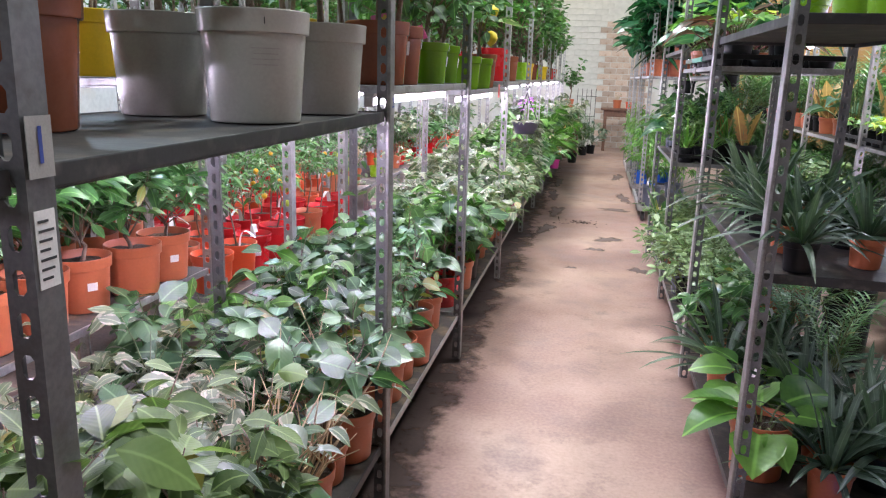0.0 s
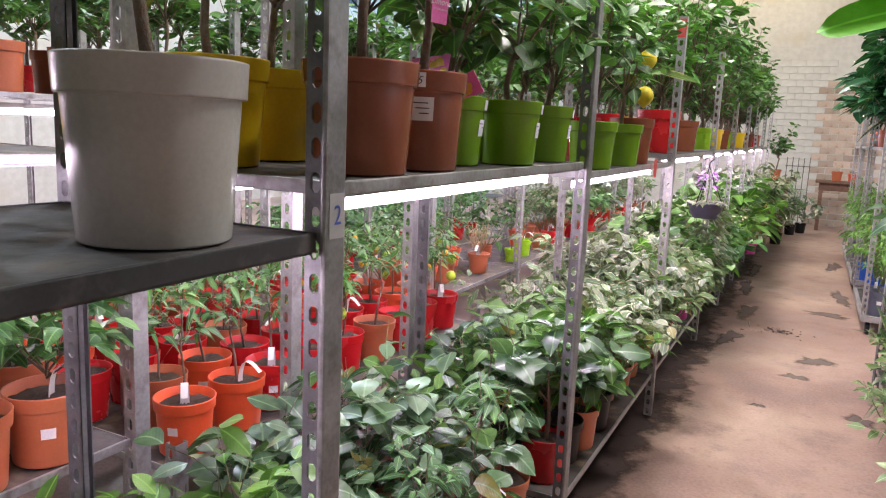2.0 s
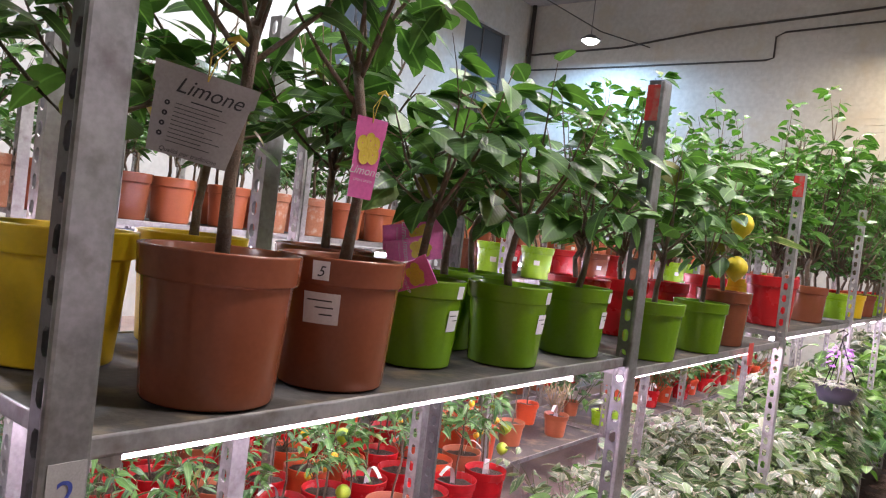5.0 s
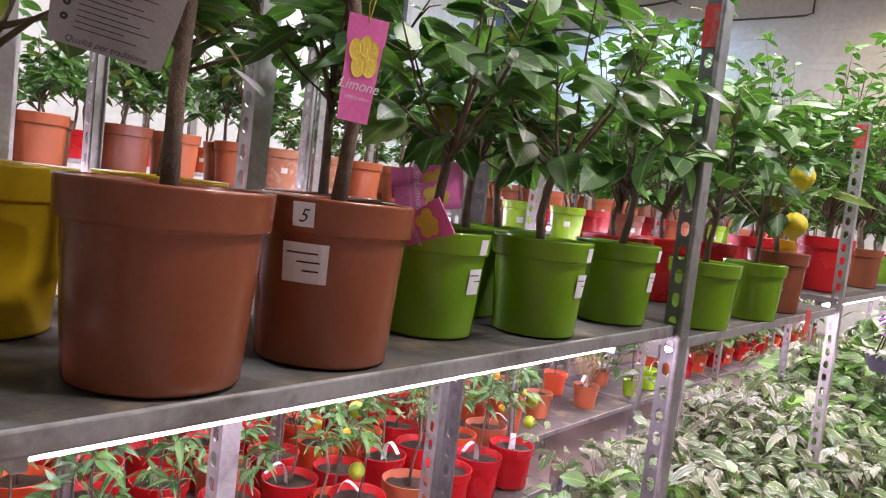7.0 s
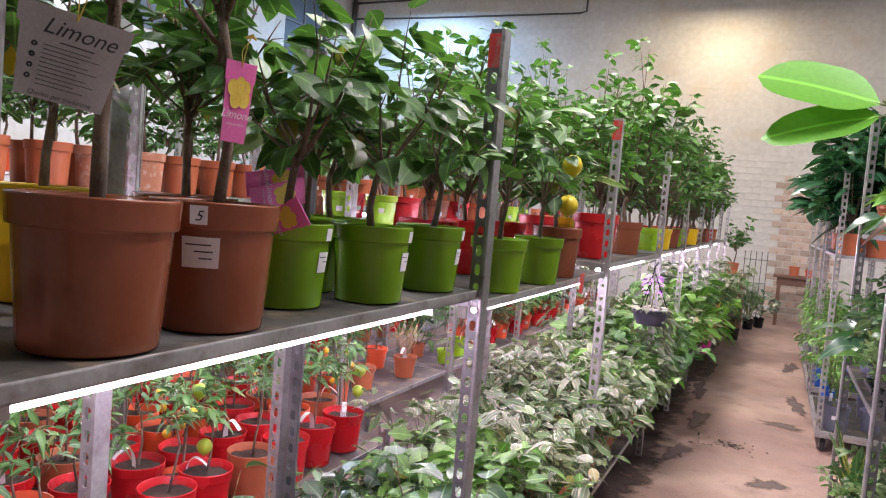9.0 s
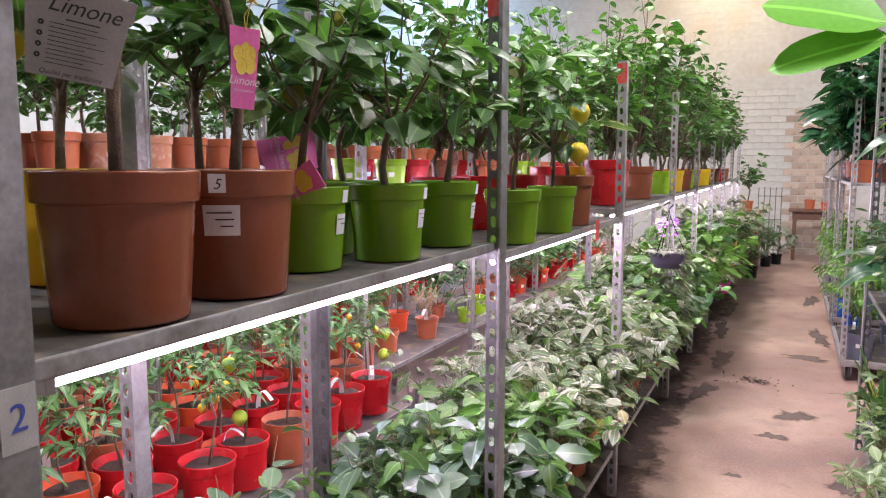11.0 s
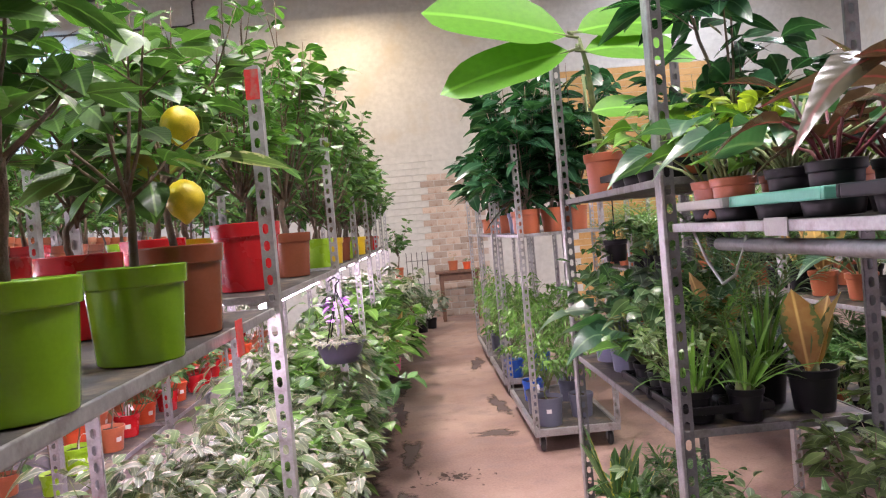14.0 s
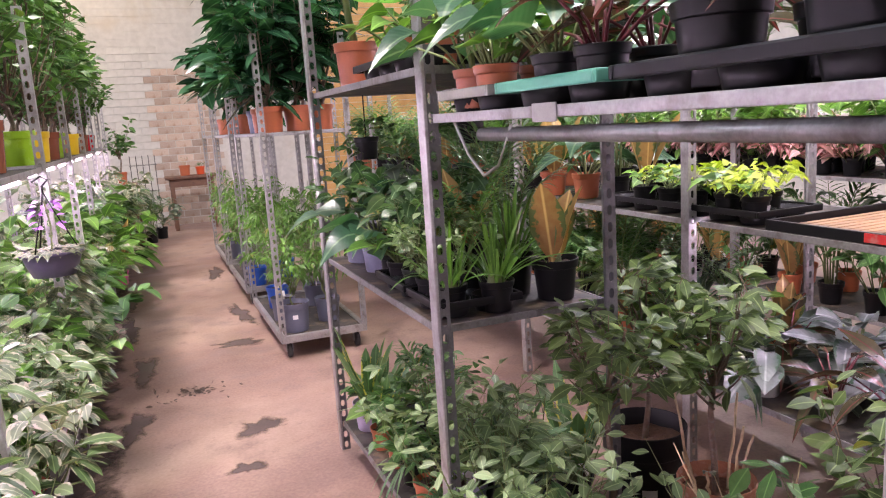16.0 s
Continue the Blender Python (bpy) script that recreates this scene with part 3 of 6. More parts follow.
def grown(kind, v):
    """The stem and leaf meshes of a kind of plant, grown once for each variant."""
    if (kind, v) not in PLANTS:
        s = 100 * len(kind) + 7 * v + sum(map(ord, kind))
        L = LEAF
        PLANTS[kind, v] = {
            "lemon": lambda: shrub(s, L["citrus"], 0.22, 0.58, 0.18, 10, 118, 0.083, 0.58, "round", 0.35, BARK, 0.0085, 0.15),
            "lemon_tall": lambda: shrub(s, L["citrus"], 0.33, 0.72, 0.19, 7, 100, 0.09, 0.54, "round", 0.4, BARK, 0.0088, 0.25),
            "lemon_open": lambda: shrub(s, L["citrus"], 0.17, 0.46, 0.17, 8, 78, 0.088, 0.6, "round", 0.4, BARK, 0.008, 0.12),
            "lemon_dense": lambda: shrub(s, L["citrus"], 0.16, 0.98, 0.27, 15, 400, 0.082, 0.5, "oval", 0.4, BARK, 0.011, 0.05),
            "lemon_small": lambda: shrub(s, L["citrus"], 0.12, 0.36, 0.13, 6, 120, 0.07, 0.48, "oval", 0.4, BARK, 0.006),
            "lemon_fresh": lambda: shrub(s, L["leafy"], 0.14, 0.78, 0.22, 16, 520, 0.062, 0.5, "oval", 0.35, BARK, 0.0095, 0.1),
            "sapling": lambda: shrub(s, L["bush"], 0.25, 0.4, 0.085, 6, 52, 0.066, 0.42, "lance", 0.6, BARK, 0.0042),
            "citrus_bush": lambda: shrub(s, L["bush"], 0.06, 0.3, 0.15, 7, 120, 0.08, 0.45, "oval", 0.4, BARK, 0.006),
            "young_citrus": lambda: shrub(s, L["shiny"], 0.15, 0.4, 0.17, 7, 62, 0.094, 0.66, "round", 0.35, BARK, 0.0065, 0.1),
            "round_bush": lambda: shrub(s, L["shiny"], 0.04, 0.36, 0.19, 8, 90, 0.085, 0.64, "round", 0.4, TWIG, 0.006, 0.12),
            "dracaena": lambda: rosette(s, L["strap"], 20, 0.34, 0.042, "blade", 0.4, (0.65, 1.45), 0, 0.025),
            "dusty_bush": lambda: shrub(s, L["dusty"], 0.05, 0.37, 0.2, 8, 95, 0.088, 0.58, "oval", 0.45, TWIG, 0.007, 0.15),
            "cream_bush": lambda: shrub(s, L["cream"], 0, 0.36, 0.19, 10, 150, 0.07, 0.48, "oval", 0.45, TWIG, 0.0055, 0.32),
            "pale_bush": lambda: shrub(s, L["pale"], 0, 0.36, 0.2, 12, 190, 0.064, 0.5, "oval", 0.55, TWIG, 0.0055, 0.4),
            "fresh_bush": lambda: shrub(s, L["fresh"], 0, 0.34, 0.18, 8, 130, 0.085, 0.5, "oval", 0.45, TWIG, 0.006, 0.15),
            "green_bush": lambda: shrub(s, L["bush"], 0, 0.34, 0.19, 8, 140, 0.085, 0.5, "oval", 0.45, TWIG, 0.006, 0.15),
            "weeping_fig": lambda: shrub(s, L["fresh"], 0.1, 0.75, 0.22, 12, 420, 0.058, 0.42, "lance", 0.6, TWIG, 0.007, 0.1, 0.35),
            "dark_ficus": lambda: shrub(s, L["dark"], 0.1, 0.98, 0.25, 8, 170, 0.2, 0.44, "oval", 0.4, BARK, 0.013, 0.0),
            "laurel": lambda: shrub(s, L["laurel"], 0.36, 0.7, 0.19, 15, 360, 0.078, 0.46, "oval", 0.3, BARK, 0.0095, 0.1),
            "laurel_tall": lambda: shrub(s, L["laurel"], 0.46, 0.8, 0.18, 15, 340, 0.075, 0.45, "oval", 0.3, BARK, 0.0105, 0.1),
            "laurel_pale": lambda: shrub(s, L["laurel"], 0.1, 0.5, 0.22, 12, 260, 0.085, 0.5, "oval", 0.3, BARK, 0.0085, 0.2),
            "low_shrub": lambda: shrub(s, L["pale_green"], 0, 0.3, 0.19, 12, 210, 0.052, 0.46, "oval", 0.25, TWIG, 0.005, 0.15),
            "banana": lambda: rosette(s, L["banana"], 7, 0.62, 0.2, "blade", 0.22, (0.25, 1.1), 0.34, 0.02),
            "wine_philodendron": lambda: rosette(s, L["wine"], 10, 0.24, 0.095, "lance", 0.5, (0.35, 1.3), 0.16, 0.02, speckled("wine_stalk", (0.09, 0.012, 0.02), (0.16, 0.03, 0.035), 20, 0.4)),
            "philodendron": lambda: rosette(s, L["blue"], 13, 0.15, 0.11, "heart", 0.6, (0.3, 1.4), 0.16, 0.02),
            "green_heart": lambda: rosette(s, L["fresh"], 14, 0.13, 0.09, "heart", 0.5, (0.4, 1.4), 0.15, 0.02),
            "spider_plant": lambda: rosette(s, L["strap"], 46, 0.34, 0.016, "strap", 0.85, (0.35, 1.45), 0, 0.025),
            "grey_strap": lambda: rosette(s, L["agave"], 40, 0.48, 0.03, "strap", 0.45, (0.2, 1.4), 0, 0.03),
            "broad_leaf": lambda: rosette(s, L["fresh"], 9, 0.2, 0.14, "round", 0.4, (0.15, 1.1), 0.08, 0.03),
            "sansevieria": lambda: rosette(s, L["sansevieria"], 8, 0.42, 0.055, "blade", 0.1, (1.05, 1.45), 0, 0.04),
            "palm": lambda: fronds(s, L["fresh"], 10, 0.5, 0.22, 11, 0.14, 0.02),
            "dark_palm": lambda: fronds(s, L["bush"], 10, 0.55, 0.25, 12, 0.15, 0.016),
            "silver_leaf": lambda: rosette(s, L["silver"], 16, 0.22, 0.1, "oval", 0.55, (0.2, 1.3), 0.1, 0.03),
            "yellow_leaf": lambda: shrub(s, L["yellow"], 0, 0.16, 0.14, 8, 70, 0.07, 0.6, "heart", 0.5, TWIG, 0.004, 0.1),
            "pink_leaf": lambda: shrub(s, L["pinkish"], 0, 0.15, 0.15, 8, 80, 0.07, 0.7, "heart", 0.5, TWIG, 0.004, 0.1),
            "croton": lambda: rosette(s, L["croton"], 5, 0.36, 0.105, "oval", 0.12, (1.1, 1.45), 0, 0.03),
            "grass_palm": lambda: rosette(s, L["fresh"], 26, 0.34, 0.015, "strap", 0.5, (0.6, 1.5), 0, 0.04),
            "dry": lambda: dry_stems(s),
        }[kind]()
    return PLANTS[kind, v]


# ---------------------------------------------------------------- pots and their tickets
SIZES = {"big": (0.12, 0.096, 0.232), "wide": (0.107, 0.086, 0.198), "large": (0.101, 0.082, 0.198), "medium": (0.09, 0.072, 0.165), "small": (0.075, 0.056, 0.128), "tiny": (0.055, 0.042, 0.095), "tub": (0.145, 0.115, 0.42), "tall": (0.12, 0.1, 0.36), "square": (0.125, 0.1, 0.22)}
POTS, SOILS = {}, {}


def pot_mesh(size, colour):
    if (size, colour) not in POTS:
        rt, rb, h = SIZES[size]
        band = h * 0.8
        rw = rb + (rt - rb) * 0.72 - 0.003
        prof = [(0.001, 0.004), (rb - 0.006, 0.004), (rb - 0.001, 0.0), (rb + 0.0005, 0.002), (rb + 0.001, 0.004), (rw - 0.0003, band - 0.006), (rw, band - 0.0025), (rw + 0.0004, band - 0.0015), (rt - 0.0035, band - 0.001), (rt - 0.0028, band - 0.0002), (rt - 0.0025, band + 0.002), (rt - 0.0005, h - 0.004), (rt, h - 0.002), (rt - 0.0012, h - 0.0003), (rt - 0.0028, h), (rt - 0.0045, h - 0.002), (rt - 0.008, band), (rb * 0.9, h * 0.6)]
        v, f = lathe(prof, 36 if size in ("big", "wide", "large", "medium", "tub") else 20)
        POTS[size, colour] = mesh_of("pot", v, f, POT_COLOURS[colour], None, True)
    return POTS[size, colour]


def soil_mesh(size, mat):
    if (size, mat.name) not in SOILS:
        rt, rb, h = SIZES[size]
        rng = random.Random(len(SOILS))
        v, f = lathe([(0.001, 0), (rt * 0.35, 0), (rt * 0.65, 0), (rt - 0.011, -0.004)], 18)
        v = [(x, y, z + rng.uniform(-0.004, 0.006)) for x, y, z in v]
        SOILS[size, mat.name] = mesh_of("soil", v, [g[::-1] for g in f], mat, None, True)
    return SOILS[size, mat.name]


def curved_ticket(name, radius, slope, wide, high, mat):
    """A paper ticket that follows the wall of a pot; its middle looks along +x."""
    v, f = [], []
    for k in range(2):
        for i in range(7):
            a = (i / 6 - 0.5) * wide / radius
            r = radius + (k - 0.5) * high * slope
            v.append((r * math.cos(a), r * math.sin(a), (k - 0.5) * high))
    f = [(i, i + 1, i + 8, i + 7) for i in range(6)]
    return mesh_of(name, v, f, mat)


TICKETS = {}


def ticket(parent, size, at, turn, wide, high, bars=3):
    rt, rb, h = SIZES[size]
    r = (rt - 0.0005) if at > 0.8 else rb + (rt - rb) * 0.72 * at / 0.8 + 0.0005
    key = (size, at, wide, high)
    if key not in TICKETS:
        TICKETS[key] = curved_ticket("price_ticket", r, (rt - rb) / h, wide, high, PAPER)
    t = put("price_ticket", TICKETS[key], parent, pose(0, 0, h * at, 0, 0, turn), "white printed paper ticket")
    for i in range(bars):
        k = (size, at, wide, high, i)
        if k not in TICKETS:
            TICKETS[k] = curved_ticket("print_line", r + 0.0012, (rt - rb) / h, wide * (0.7, 0.5, 0.35)[i % 3], high * 0.045, INK)
        put("print_line", TICKETS[k], t, pose(0, 0, high * (0.25 - 0.22 * i), 0, 0, (-2, 3, 5)[i % 3]))
    return t


def strip_mesh():
    v, f = [], []
    for i in range(8):
        u = i / 7
        for s in (-1, 1):
            v.append((0.012 + 0.075 * u * u, 0.011 * s * (1.2 - 0.4 * u), 0.075 * math.sin(u * 2.5)))
    f = [(2 * i, 2 * i + 1, 2 * i + 3, 2 * i + 2) for i in range(7)]
    return mesh_of("plant_tag", v, f, PAPER, None, True)


STRIP = strip_mesh()
POT_WORDS = {"white": "off-white", "brown": "glossy brown", "green": "grass-green", "yellow": "bright yellow", "red": "bright red", "terracotta": "terracotta-coloured", "orange": "orange-red", "grey": "slate-grey", "black": "black", "purple": "dark violet", "magenta": "magenta", "lime": "lime-green", "clay": "clay", "blue": "blue", "lavender": "pale lavender"}
PLANT_WORDS = {"lemon_dense": ("potted_citrus_tree", "dense dark citrus tree", "tree"), "lemon": ("potted_lemon_tree", "small lemon tree with dark glossy leaves", "tree"), "lemon_small": ("potted_citrus_tree", "little citrus tree with dense dark leaves", "tree"), "lemon_fresh": ("potted_citrus_tree", "leafy citrus tree with fresh green shoots", "tree"),
               "sapling": ("potted_sapling", "thin citrus sapling with hanging leaves", "sapling"), "citrus_bush": ("potted_citrus", "bushy young citrus", "plant"), "dusty_bush": ("potted_shrub", "grey-green broad-leaved shrub", "shrub"), "cream_bush": ("variegated_shrub", "shrub with cream-edged leaves", "shrub"),
               "pale_bush": ("variegated_shrub", "pale cream and pink variegated shrub", "shrub"), "fresh_bush": ("potted_shrub", "fresh bright green shrub", "shrub"), "green_bush": ("potted_shrub", "mid-green leafy shrub", "shrub"), "weeping_fig": ("weeping_fig", "light green weeping fig with small leaves", "plant"),
               "dark_ficus": ("rubber_plant", "tall rubber plant with large dark glossy leaves", "plant"), "laurel": ("laurel_tree", "little laurel standard with a dense dark crown", "tree"), "laurel_tall": ("laurel_tree", "tall-stemmed laurel standard with a dark crown", "tree"), "laurel_pale": ("laurel_tree", "olive-green laurel bush with a loose crown", "shrub"), "low_shrub": ("potted_shrub", "low dense shrub with small light leaves", "shrub"),
               "banana": ("banana_plant", "banana plant with wide bright leaves", "plant"), "wine_philodendron": ("philodendron", "philodendron with dark wine-tinted leaves", "plant"), "philodendron": ("philodendron", "philodendron with bluish heart-shaped leaves", "plant"), "green_heart": ("foliage_plant", "foliage plant with fresh heart-shaped leaves", "plant"),
               "spider_plant": ("spider_plant", "spider plant with arching striped leaves", "plant"), "grey_strap": ("dracaena", "dracaena with long grey-green strap leaves", "plant"), "broad_leaf": ("foliage_plant", "plant with broad round bright leaves", "plant"), "sansevieria": ("snake_plant", "snake plant with yellow-edged sword leaves", "plant"),
               "palm": ("parlour_palm", "light green parlour palm", "palm"), "dark_palm": ("parlour_palm", "dark green feathery palm", "palm"), "silver_leaf": ("foliage_plant", "silvery patterned foliage plant", "plant"), "yellow_leaf": ("foliage_plant", "yellow-green foliage plant", "plant"), "pink_leaf": ("foliage_plant", "pink and green foliage plant", "plant"),
               "lemon_tall": ("potted_lemon_tree", "tall lemon tree with dark glossy leaves", "tree"), "lemon_open": ("potted_lemon_tree", "open young lemon tree with large shiny leaves", "tree"), "young_citrus": ("potted_citrus", "young citrus with round shiny leaves", "plant"), "round_bush": ("potted_citrus", "low citrus bush with round shiny leaves", "plant"), "dracaena": ("dracaena", "dracaena with upright light-edged leaves", "plant"),
               "croton": ("croton", "croton with large orange leaves", "plant"), "grass_palm": ("grass_palm", "young palm with thin grassy upright leaves", "palm"), "dry": ("dried_shrub", "half-dried shrub with bare straw twigs", "shrub")}
COUNT = [0]
MANY = {"young_citrus", "round_bush", "citrus_bush", "dusty_bush", "fresh_bush", "banana", "wine_philodendron", "philodendron", "green_heart", "broad_leaf", "silver_leaf", "palm", "dark_palm", "dry"}


def fruit_mesh(kind):
    if kind not in PLANTS:
        r, mat = {"lemon": (0.039, LEMON), "kumquat": (0.014, KUMQUAT), "unripe": (0.026, UNRIPE)}[kind]
        prof = [(0.001, -1.3), (0.14, -1.24), (0.3, -1.05), (0.7, -0.72), (0.96, -0.25), (1.0, 0.12), (0.85, 0.55), (0.5, 0.88), (0.16, 1.02), (0.001, 1.03)]
        v, f = lathe([(a * r, z * r) for a, z in prof], 16)
        PLANTS[kind] = mesh_of("fruit", v, f, mat, None, True)
    return PLANTS[kind]


def potted(kind, pot, size, x, y, z, turn=None, scale=1.0, v=None, tickets=(), fruit=(), mulch=None, extra="", group=""):
    """A potted plant: pot, soil, stems, foliage, fruit and tickets under one empty at its base."""
    COUNT[0] += 1
    rng = random.Random(COUNT[0] * 31)
    turn = rng.uniform(0, 360) if turn is None else turn
    name, words, cat = PLANT_WORDS[kind]
    root = put(name, None, None, pose(x, y, z, 0, 0, 0))
    root.empty_display_size = 0.05
    tagged(root, f"{words} in a {POT_WORDS[pot]} pot{extra}", cat, group)
    rt, rb, h = SIZES[size]
    p = put("pot", pot_mesh(size, pot), root, pose(0, 0, 0.0015, 0, 0, rng.uniform(0, 360) if not tickets else 0), POT_WORDS[pot] + " pot")
    put("soil", soil_mesh(size, mulch or SOIL), root, pose(0, 0, h * 0.87, 0, 0, turn), "dark potting soil")
    stems, leaves = grown(kind, rng.randrange(3) if v is None else v)
    m = pose(0, 0, h * 0.87, 0, 0, turn) @ Matrix.Diagonal((scale, scale, scale, 1))
    st = put("stem", stems, root, m)
    if kind in MANY:
        st["kind"] = "stuff"
    put("foliage", leaves, root, m)
    for fk, fx, fy, fz in fruit:
        put("fruit", fruit_mesh(fk), root, pose(fx, fy, fz, rng.uniform(-12, 12), rng.uniform(-12, 12), 0))
    if size in ("small", "medium") and z < 0.9 and rng.random() < 0.4:
        put("plant_tag", STRIP, root, pose(0, 0, h * 0.87, 0, 0, rng.uniform(-110, 40)), "bent white paper plant tag")
    for at, angle, wide, high, bars in tickets:
        ticket(p, size, at, angle, wide, high, bars)
    return root


# ---------------------------------------------------------------- racks
POSTS = {}


def post_mesh(z0, z1, mat):
    """An upright of bent sheet: a plain broad face to +x, a face with long holes to -y, and a narrow return."""
    key = (round(z0, 3), round(z1, 3), mat.name)
    if key in POSTS:
        return POSTS[key]
    w, d, t, pitch = 0.036, 0.044, 0.003, 0.05
    bits = Bits()

    def slab(x0, y0, x1, y1):
        c = [(x0, y0), (x1, y0), (x1, y1), (x0, y1)]
        bits.add([(x, y, z0) for x, y in c] + [(x, y, z1) for x, y in c], [(0, 1, 5, 4), (1, 2, 6, 5), (2, 3, 7, 6), (3, 0, 4, 7), (4, 5, 6, 7), (3, 2, 1, 0)])

    slab(0.0, 0.0, t, d)
    slab(-w, t, -w + t, 0.014)
    slab(-0.012, d - t, 0.0, d)
    n = int((z1 - z0) / pitch)
    step = (z1 - z0) / n
    hw, hh = 0.0085, 0.015
    cx = -w / 2
    hole = [(-hw, -hh + 0.006), (-hw + 0.005, -hh), (hw - 0.005, -hh), (hw, -hh + 0.006), (hw, hh - 0.006), (hw - 0.005, hh), (-hw + 0.005, hh), (-hw, hh - 0.006)]
    for i in range(n):
        zc = z0 + (i + 0.5) * step
        ring = [(cx + a, zc + b) for a, b in hole]
        cell = [(-w, zc - step / 2), (-w, zc - step / 2), (0, zc - step / 2), (0, zc - step / 2), (0, zc + step / 2), (0, zc + step / 2), (-w, zc + step / 2), (-w, zc + step / 2)]
        o = len(bits.v)
        for yy in (0.0, t):
            bits.v += [(a, yy, b) for a, b in ring] + [(a, yy, b) for a, b in cell]
        for k in range(8):
            j = (k + 1) % 8
            bits.f.append((o + 8 + k, o + 8 + j, o + j, o + k))
            bits.f.append((o + 24 + j, o + 24 + k, o + 16 + k, o + 16 + j))
            bits.f.append((o + k, o + j, o + 16 + j, o + 16 + k))
    me = mesh_of("upright", bits.v, bits.f, mat)
    bm = bmesh.new()
    bm.from_mesh(me)
    bmesh.ops.dissolve_degenerate(bm, dist=1e-5, edges=bm.edges)
    bm.to_mesh(me)
    bm.free()
    POSTS[key] = me
    return me


def upright(parent, x, y, z0, z1, mat, flip=False, tape=False, edge=None):
    p = put("upright", post_mesh(z0, z1, mat), parent, pose(x, y, 0) @ Matrix.Diagonal((-1 if flip else 1, 1, 1, 1)), "slotted steel upright")
    # Lighter steel along the corner paints in the light it catches from the aisle
    if edge:
        put("rolled_edge", box_mesh("rolled_edge", -0.0055, -0.005, z0, 0.0055, 0.046, z1 - 0.002, edge, 0.0045), p, None, "rolled edge in lighter steel for the light on it")
    if tape:
        put("red_tape", box_mesh("red_tape", -0.038, -0.0025, z1 - 0.1, 0.0025, 0.02, z1 - 0.012, RED_TAPE), p, None, "torn red tape")
    return p


def shelf(parent, x0, y0, x1, y1, z, lip=0.023, mat=None, dark=False, rim=None):
    """A shelf: a stained board in a rolled steel rim that stands round it."""
    # dark picks the rim and board copies that have shade painted in
    metal = rim or (SHADED_STEEL if dark else STEEL)
    s = put("shelf_board", box_mesh("shelf_board", x0 + 0.004, y0 + 0.004, z - 0.014, x1 - 0.004, y1 - 0.004, z, mat or (SHADED_BOARD if dark else BOARD)), parent, None, "stained shelf board")
    bm = bmesh.new()
    for a, b, c, d in ((x1 - 0.003, y0, x1 + 0.004, y1), (x0 - 0.004, y0, x0 + 0.003, y1), (x0 + 0.004, y0 - 0.002, x1 - 0.004, y0 + 0.003), (x0 + 0.004, y1 - 0.003, x1 - 0.004, y1 + 0.002)):
        box(bm, a, b, z - lip + 0.003, c, d, z + 0.003, 0.0025)
    box(bm, x1 - 0.016, y0, z - lip - 0.001, x1 - 0.0045, y1, z - lip + 0.0025)
    put("shelf_rim", bm_mesh("shelf_rim", bm, metal), s, None, "steel shelf rim")
    return s


def tube_lamp(x, y0, y1, z, group):
    root = put("tube_lamp", None, None, pose(x, (y0 + y1) / 2, z))
    tagged(root, "lit white fluorescent tube lamp under a shelf", "lamp", group)
    half = (y1 - y0) / 2
    v, f = tube_verts([(0, -half + 0.02, -0.012), (0, half - 0.02, -0.011)], [0.0105, 0.0105], 12)
    put("tube", mesh_of("tube", v, f, TUBE, None, True), root, None, "glowing tube")
    bm = bmesh.new()
    box(bm, -0.018, -half, 0.004, 0.018, half, 0.022, 0.003)
    put("housing", bm_mesh("housing", bm, POT_COLOURS["white"]), root, None, "white lamp housing")
    for s in (-1, 1):
        put("tube_holder", box_mesh("tube_holder", -0.014, s * half - 0.015 * (s > 0), -0.028, 0.014, s * half + 0.015 * (s < 0), 0.005, POT_COLOURS["white"], 0.003), root)
    return root


def rack(y0, y1, front, back, top, shelves, mat, label, tape=(0, 0), last=False, feet=0.1, lip_dark=False, edge=None, rim=None):
    """One bay: two uprights at its start (and two at its end if last), shelves between them. front is the side on the aisle."""
    root = put("plant_rack", None, None, pose(0, 0, 0))
    tagged(root, label, "rack", "plant racks")
    flip = front < back
    for i, yy in enumerate((y0, y1) if last else (y0,)):
        upright(root, front, yy, 0.02, top, mat, flip, bool(tape[i]), edge)
        upright(root, back, yy, 0.02, top - 0.05, mat, not flip)
    a, b = min(front, back), max(front, back)
    for z in shelves:
        shelf(root, a + 0.016, y0 + 0.047, b - 0.016, y1 - 0.003, z, 0.03 if lip_dark else 0.023, dark=lip_dark, rim=rim)
    return root


# ---------------------------------------------------------------- hall
def slab_thing(name, x0, y0, z0, x1, y1, z1, mat, label, cat):
    return tagged(put(name, box_mesh(name, x0, y0, z0, x1, y1, z1, mat)), label, cat, kind="structure")


XL, XR, YB, YF, H = -9.4, 8.2, -6.0, 16.6, 7.2
slab_thing("floor", XL - 0.3, YB - 0.3, -0.2, XR + 0.3, YF + 0.3, 0, CONCRETE, "worn pinkish concrete floor with dark stains", "floor")
ceiling = slab_thing("ceiling", XL - 0.3, YB - 0.3, H, XR + 0.3, YF + 0.3, H + 0.2, CEILING_PAINT, "dull grey painted hall ceiling with beams", "ceiling")
slab_thing("wall_south", XL - 0.3, YB - 0.3, 0, XR + 0.3, YB, H, PLASTER, "plain grey plaster wall", "wall")
slab_thing("wall_east", XR, YB, 0, XR + 0.3, YF, H, WALL_PAINT, "plain cream painted wall", "wall")
wall_n = slab_thing("wall_north", XL - 0.3, YF, 0, XR + 0.3, YF + 0.3, H, WALL_PAINT, "cream painted brick end wall with a bare brick patch", "wall")


